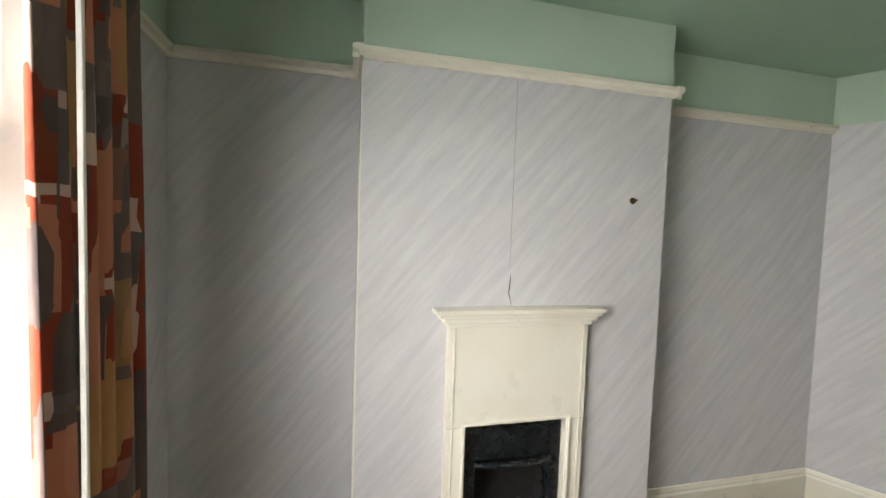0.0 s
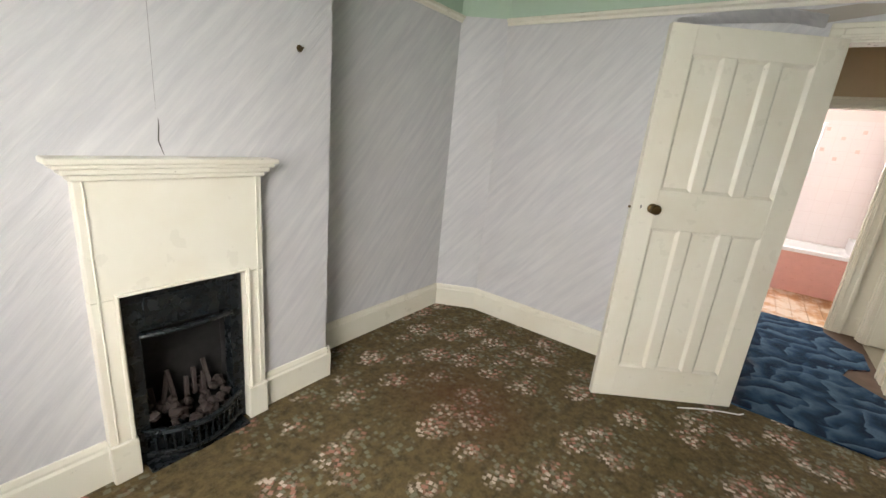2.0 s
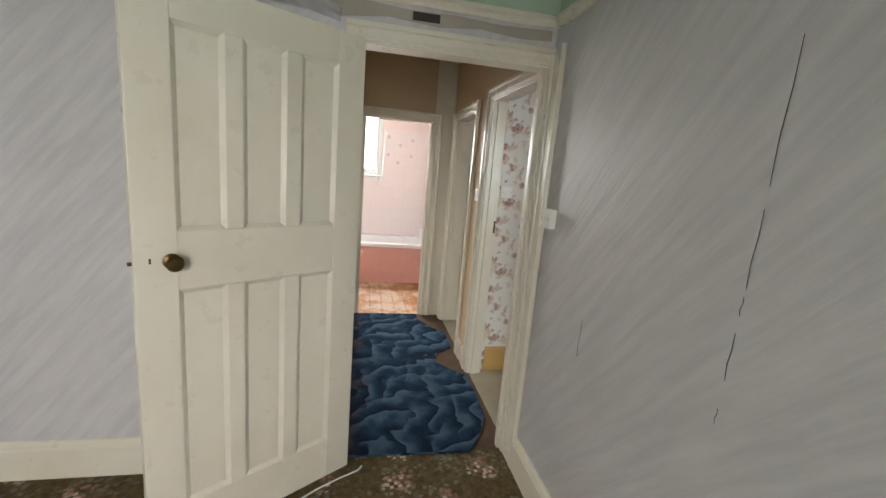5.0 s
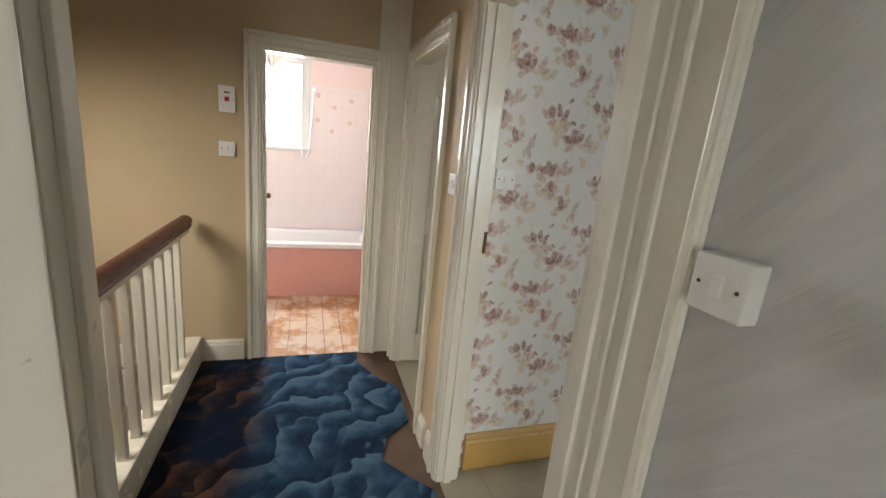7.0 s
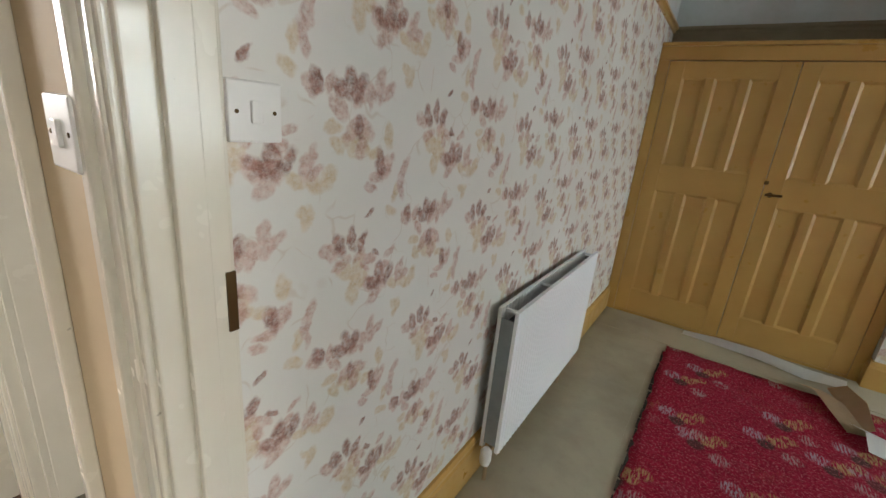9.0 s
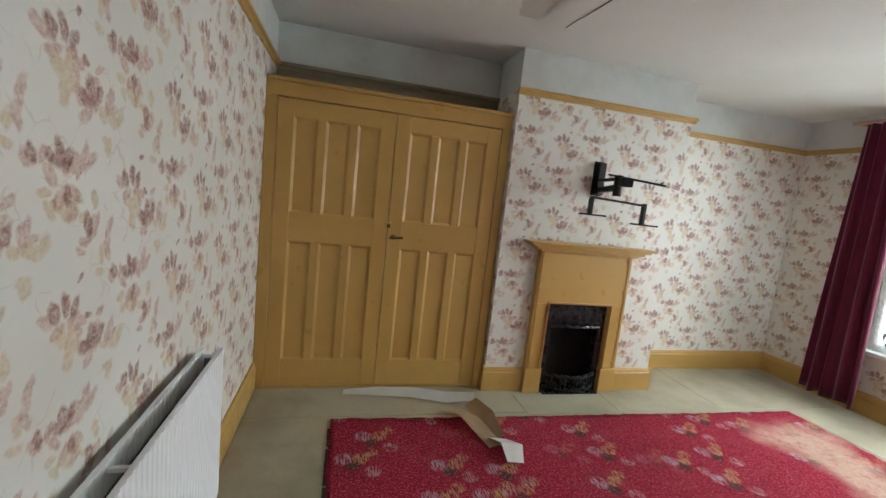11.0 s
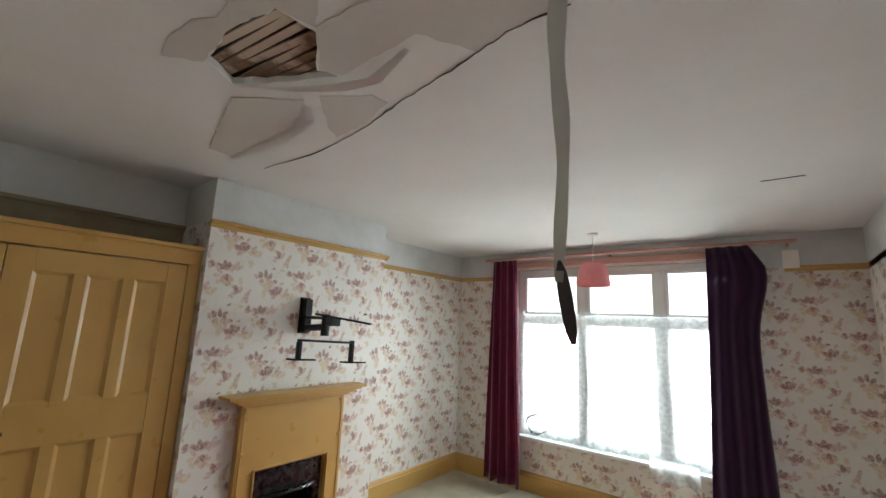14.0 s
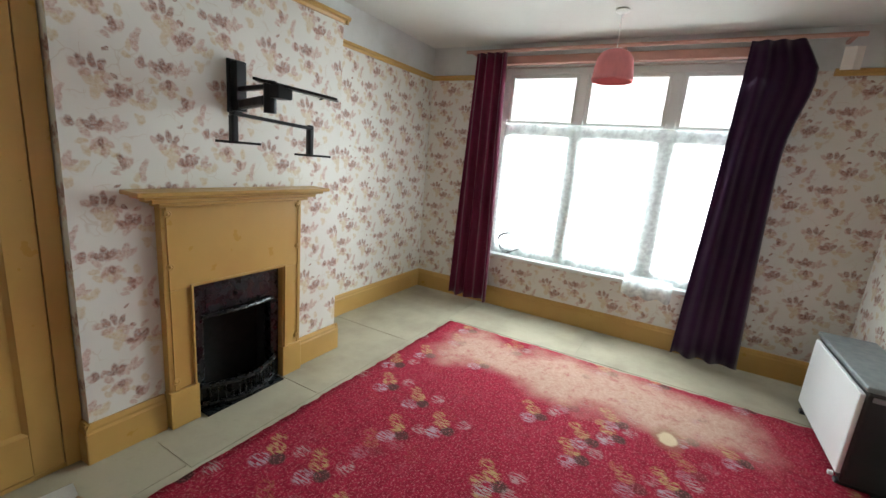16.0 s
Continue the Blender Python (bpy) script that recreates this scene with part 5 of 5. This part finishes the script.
for i in range(nx + 1):
    col = []
    for j in range(ny + 1):
        x, y = X0 + (X1 - X0) * i / nx, Y0 + (Y1 - Y0) * j / ny
        if i in (0, nx):
            x += rnd.uniform(-0.008, 0.008)
        if j in (0, ny):
            y += rnd.uniform(-0.008, 0.008) - (0.05 * i / nx if j == 0 else 0)
        z = 0.010 + 0.003 * noise.noise(Vector((x * 3, y * 3, 0))) + 0.004 * max(0, noise.noise(Vector((x * 1.3, y * 1.3, 5))))
        col.append(bm.verts.new((x, y, z)))
    grid.append(col)
for i in range(nx):
    for j in range(ny):
        bm.faces.new((grid[i][j], grid[i + 1][j], grid[i + 1][j + 1], grid[i][j + 1])).smooth = True
r = bmesh.ops.extrude_edge_only(bm, edges=[e for e in bm.edges if e.is_boundary])
for g in r["geom"]:
    if isinstance(g, bmesh.types.BMVert):
        g.co.z = 0.0008
tagged(part("rug", bm, RUG), "faded crimson patterned rug on the lino floor", "rug")
bm = B()
for i in range(26):
    y = -4.05 + i * 0.1
    box(bm, 3.395, 3.408 + rnd.uniform(0, 0.008), y, y + rnd.uniform(0.06, 0.098), 0.001, 0.008)
tagged(part("rug_fringe", bm, CRACK), "dark frayed edging of the crimson rug", "rug edge", kind="stuff")
for a, b, c_, d_ in ((-0.9, 0.35, -4.93, -4.16), (0.356, 1.30, -4.50, -4.16), (1.306, 2.05, -4.44, -4.16), (2.056, 3.90, -4.56, -4.19), (3.45, 3.91, -4.185, -1.4), (-0.94, -0.28, -4.15, -3.0), (-0.94, -0.28, -2.995, -1.5)):
    part("lino_sheet", box(B(), a, b, c_, d_, 0.0005, 0.0045, 0.001), LINO, bpy.data.objects["floor_front_room"])
scrap = thing("paper_offcut", "curling white paper offcut by the cupboard", "paper")
pts = [(3.32, -4.50, 0.012), (3.1, -4.47, 0.03), (2.85, -4.42, 0.045), (2.6, -4.36, 0.035), (2.40, -4.32, 0.06)]
part("strip", ribbon("p", pts, [0.05, 0.08, 0.085, 0.10, 0.08], PAPERWHITE, [(0.1, 1, -0.25), (0.1, 1, -0.4), (0.1, 1, -0.5), (0.1, 1, -0.4), (0.1, 1, -0.3)]), PAPERWHITE, scrap)
scrap = thing("cardboard_scrap", "folded brown card with white inside on the rug", "cardboard")
part("fold", ribbon("c", [(2.60, -4.22, 0.02), (2.53, -4.05, 0.07), (2.47, -3.92, 0.04), (2.42, -3.80, 0.02)], [0.16, 0.15, 0.13, 0.12], CARD, [(1, 0.2, 0.1), (1, 0.2, 0.25), (1, 0.3, 0.1), (1, 0.3, 0)], 0.003), CARD, scrap)
part("fold", ribbon("c", [(2.46, -4.25, 0.06), (2.42, -4.05, 0.07), (2.40, -3.85, 0.02)], [0.10, 0.12, 0.10], CARD, [(1, 0.1, -0.6)] * 3, 0.003), CARD, scrap)
part("paper", ribbon("c", [(2.40, -3.86, 0.03), (2.36, -3.74, 0.07), (2.37, -3.64, 0.02)], [0.13, 0.15, 0.11], PAPERWHITE, [(1, 0.1, 0.2)] * 3), PAPERWHITE, scrap)

# ---- screen bracket over the fireplace ----
tv = thing("screen_bracket", "black steel swivel bracket screwed to the chimney breast", "wall bracket")
part("wall_plate", box(box(B(), 1.52, 1.60, -4.53, -4.518, 1.66, 1.915, 0.003), 1.53, 1.585, -4.52, -4.47, 1.67, 1.905, 0.004), BLACKSTEEL, tv)


def bar(nm, p, q, w, h):
    """A flat bar between two points."""
    p, q = Vector(p), Vector(q)
    m = Matrix.Translation((p + q) / 2) @ (q - p).to_track_quat("X", "Z").to_matrix().to_4x4() @ Matrix.Diagonal(((q - p).length, w, h, 1))
    bm = B()
    vs = bmesh.ops.create_cube(bm, size=1, matrix=m)["verts"]
    bmesh.ops.bevel(bm, geom=list({e for v in vs for e in v.link_edges}), offset=min(w, h) * 0.2, segments=1, affect="EDGES")
    return part(nm, bm, BLACKSTEEL, tv)


bar("arm", (1.56, -4.49, 1.775), (1.62, -4.20, 1.775), 0.03, 0.022)
bar("arm", (1.555, -4.49, 1.70), (1.625, -4.20, 1.715), 0.035, 0.045)
part("pivot", tube(B(), [(1.62, -4.18, 1.66), (1.62, -4.18, 1.80)], 0.028, 14), BLACKSTEEL, tv, "", True)
bar("tray_arm", (1.66, -4.23, 1.80), (1.43, -3.95, 1.748), 0.085, 0.012)
part("tilt_block", box(B(), 1.56, 1.64, -4.18, -4.10, 1.725, 1.785, 0.006), BLACKSTEEL, tv)
bar("cross_bar", (1.83, -4.15, 1.635), (1.41, -4.14, 1.615), 0.035, 0.014)
for x, z in ((1.825, 1.52), (1.415, 1.485)):
    bar("leg", (x, -4.145, 1.63), (x, -4.145, z), 0.032, 0.03)
    part("foot", prism(B(), [(x - 0.09, -4.09), (x - 0.02, -4.165), (x + 0.04, -4.21), (x + 0.02, -4.14)], z - 0.006, z + 0.004), BLACKSTEEL, tv)

tv.matrix_world = pose(0, 0, -0.085)

# ---- heater ----
h = thing("storage_heater", "dark grey heater with a white front panel", "heater")
part("case", box(B(), -0.50, 0.33, -1.55, -1.29, 0.03, 0.535, 0.012), DARKGREY, h)
part("top", box(B(), -0.51, 0.34, -1.565, -1.285, 0.535, 0.565, 0.008), TOPGREY, h, "dusty grey top")
part("front_panel", box(B(), -0.485, 0.315, -1.572, -1.55, 0.07, 0.515, 0.006), ENAMEL, h, "white front panel")
part("vent", box(B(), 0.326, 0.338, -1.53, -1.40, 0.49, 0.515, 0.004), TOPGREY, h)
for x in (-0.47, 0.27):
    part("foot", box(B(), x, x + 0.04, -1.56, -1.28, 0.0, 0.03, 0.004), DARKGREY, h)
part("knob", lathe(B(), [(0.003, 0), (0.012, 0.001), (0.012, 0.02), (0.003, 0.022)], (0.30, -1.572, 0.055), 12, Matrix.Rotation(radians(90), 4, "X")), ENAMEL, h)

# ---- pendant ----
p = thing("pendant_lamp", "pink gathered cloth shade on a white ceiling flex", "lamp")
part("ceiling_rose", lathe(B(), [(0.045, 0), (0.047, -0.012), (0.03, -0.024), (0.008, -0.03)], (-0.31, -3.06, CEIL), 20), WHITE, p)
part("flex", tube(B(), [(-0.31, -3.06, CEIL - 0.02), (-0.31, -3.06, 2.24)], 0.004), WHITE, p)
bm = B()
rings = []
for r0, z in ((0.06, 2.27), (0.09, 2.255), (0.115, 2.215), (0.128, 2.15), (0.132, 2.09), (0.137, 2.08), (0.132, 2.065)):
    rings.append([bm.verts.new((-0.31 + (r0 * (1 + 0.03 * (k % 2))) * math.cos(k * math.pi / 18), -3.06 + (r0 * (1 + 0.03 * (k % 2))) * math.sin(k * math.pi / 18), z)) for k in range(36)])
for q, e in zip(rings, rings[1:]):
    for k in range(36):
        bm.faces.new((q[k], q[(k + 1) % 36], e[(k + 1) % 36], e[k]))
part("shade", bm, SHADE, p, "pink gathered shade", True)
part("carrier", tube(B(), [(-0.38, -3.06, 2.25), (-0.24, -3.06, 2.25)], 0.003, 6), BRASS, p)
part("bulb_holder", tube(B(), [(-0.31, -3.06, 2.24), (-0.31, -3.06, 2.16)], 0.016, 10), WHITE, p)

# ---- small things ----
coil = thing("wire_coil", "loose coil of grey wire on the window sill", "wire")
for k in range(4):
    part("loop", tube(B(), [(-0.985 + 0.008 * k + 0.012 * math.sin(3 * a), -3.93 + 0.012 * k + (0.095 + 0.012 * k) * math.cos(a), 0.66 + 0.01 * k + 0.095 * math.sin(a)) for a in (2 * math.pi * i / 28 for i in range(29))], 0.003, 6), DARKGREY, coil)
n = thing("wall_hook", "small brown wall plug on the chimney breast", "hook")
part("plug", lathe(B(), [(0.002, 0), (0.016, 0.001), (0.014, 0.006), (0.004, 0.008)], (1.285, 1.64, 1.73), 10, Matrix.Rotation(radians(90), 4, "X")), BRASS, n)
part("stub", tube(B(), [(1.285, 1.64, 1.73), (1.285, 1.61, 1.732)], 0.004, 6), BRASS, n)
n = thing("wall_hook", "small dark nail in the floral wall", "hook")
part("nail", tube(B(), [(0.985, -4.53, 1.73), (0.985, -4.505, 1.735)], 0.006, 6), BLACKSTEEL, n)


def crack(name, pts, n, w=0.0018, mat=CRACK):
    """A split in the wallpaper: a thin dark sliver just proud of the wall."""
    bm = B()
    n = Vector(n)
    rows = []
    for i, p in enumerate(pts):
        p = Vector(p)
        s = Vector((-n.y, n.x, 0)) * (w * (0.3 if i in (0, len(pts) - 1) else 1))
        rows.append([bm.verts.new(q) for q in (p - s, p + s, p + s + n * 0.0015, p - s + n * 0.0015)])
    for q, e in zip(rows, rows[1:]):
        for i in range(4):
            bm.faces.new((q[i], q[(i + 1) % 4], e[(i + 1) % 4], e[i]))
    bmesh.ops.recalc_face_normals(bm, faces=bm.faces)
    return setting(name, bm, mat)


crack("wall_crack", [(0.715, 1.64, 1.26), (0.70, 1.64, 1.31), (0.705, 1.64, 1.36), (0.705, 1.64, 1.39)], (0, -1, 0), 0.002)
for x, z0, z1, w in ((1.764, 1.55, 1.855, 0.0003), (1.764, 1.32, 1.50, 0.00015), (1.765, 1.255, 1.30, 0.0005), (1.766, 1.095, 1.214, 0.0008), (1.767, 0.98, 1.02, 0.0005), (1.768, 0.72, 0.75, 0.0006), (2.40, 0.85, 1.0, 0.0003)):
    crack("wall_crack", [(x, -1.175, z0), (x + 0.003, -1.175, (z0 * 2 + z1) / 3), (x - 0.001, -1.175, (z0 + z1 * 2) / 3), (x, -1.175, z1)], (0, 1, 0), w)
crack("wall_seam", [(0.70, 1.64, 1.42), (0.701, 1.64, 1.8), (0.70, 1.64, RAIL - 0.05)], (0, -1, 0), 0.0003)
strip_profile("corner_bead", (0.07, 1.64), (0.07, 1.655), 0.165, RAIL - 0.05, 0.006, CREAM, (-1, 0))
bm = B()
rnd = random.Random(9)
outline = [(-0.20, 2.125), (-0.4, 2.15), (-0.62, 2.135), (-0.8, 2.155), (-1.0, 2.14), (-1.15, 2.15), (-1.15, 2.195), (-0.9, 2.185), (-0.7, 2.195), (-0.5, 2.188), (-0.3, 2.2), (-0.15, 2.185), (-0.05, 2.195), (0.05, 2.20), (0.0, 2.17)]
vs = [bm.verts.new((2.967, y, z)) for y, z in outline]
bm.faces.new(vs)
r = bmesh.ops.extrude_face_region(bm, geom=bm.faces[:])
bmesh.ops.translate(bm, verts=[g for g in r["geom"] if isinstance(g, bmesh.types.BMVert)], vec=(0.004, 0, 0))
bmesh.ops.recalc_face_normals(bm, faces=bm.faces)
setting("wall_bare_strip", bm, RAW, "bare plaster strip above the bedroom doorway")
setting("wall_gap", box(B(), 2.964, 2.97, -0.62, -0.50, 2.15, 2.185), CRACK)
pts = [(2.963, 0.47, 2.178), (2.948, 0.36, 2.165), (2.940, 0.22, 2.168), (2.936, 0.08, 2.164), (2.938, -0.05, 2.158), (2.950, -0.20, 2.125)]
tagged(part("paper_flap", ribbon("w", pts, [0.02, 0.045, 0.06, 0.065, 0.06, 0.06], FLAP, [(-0.25, 0, 1), (-0.5, 0, 1), (-0.6, 0, 1), (-0.5, 0, 1), (-0.35, 0, 1), (-0.2, 0, 1)]), PAPER_A), "lilac-grey wallpaper peeling above the bedroom door", "torn paper")
c = thing("window_cloth", "drooping scrap of pale cloth at the bathroom window", "cloth")
cloth("drape", drape(B(), ((6.96, -0.36), (6.96, -0.09)), 2.10, 2.25, 3, 0.012, 41, -0.9, rows=8), LINING, c)
wire = thing("floor_cable", "loose white cable on the carpet by the door", "cable")
part("cable", tube(B(), [(2.68, -0.06, 0.006), (2.77, -0.17, 0.006), (2.83, -0.27, 0.008), (2.88, -0.36, 0.006), (2.91, -0.38, 0.006)], 0.004, 6), WHITE, wire)
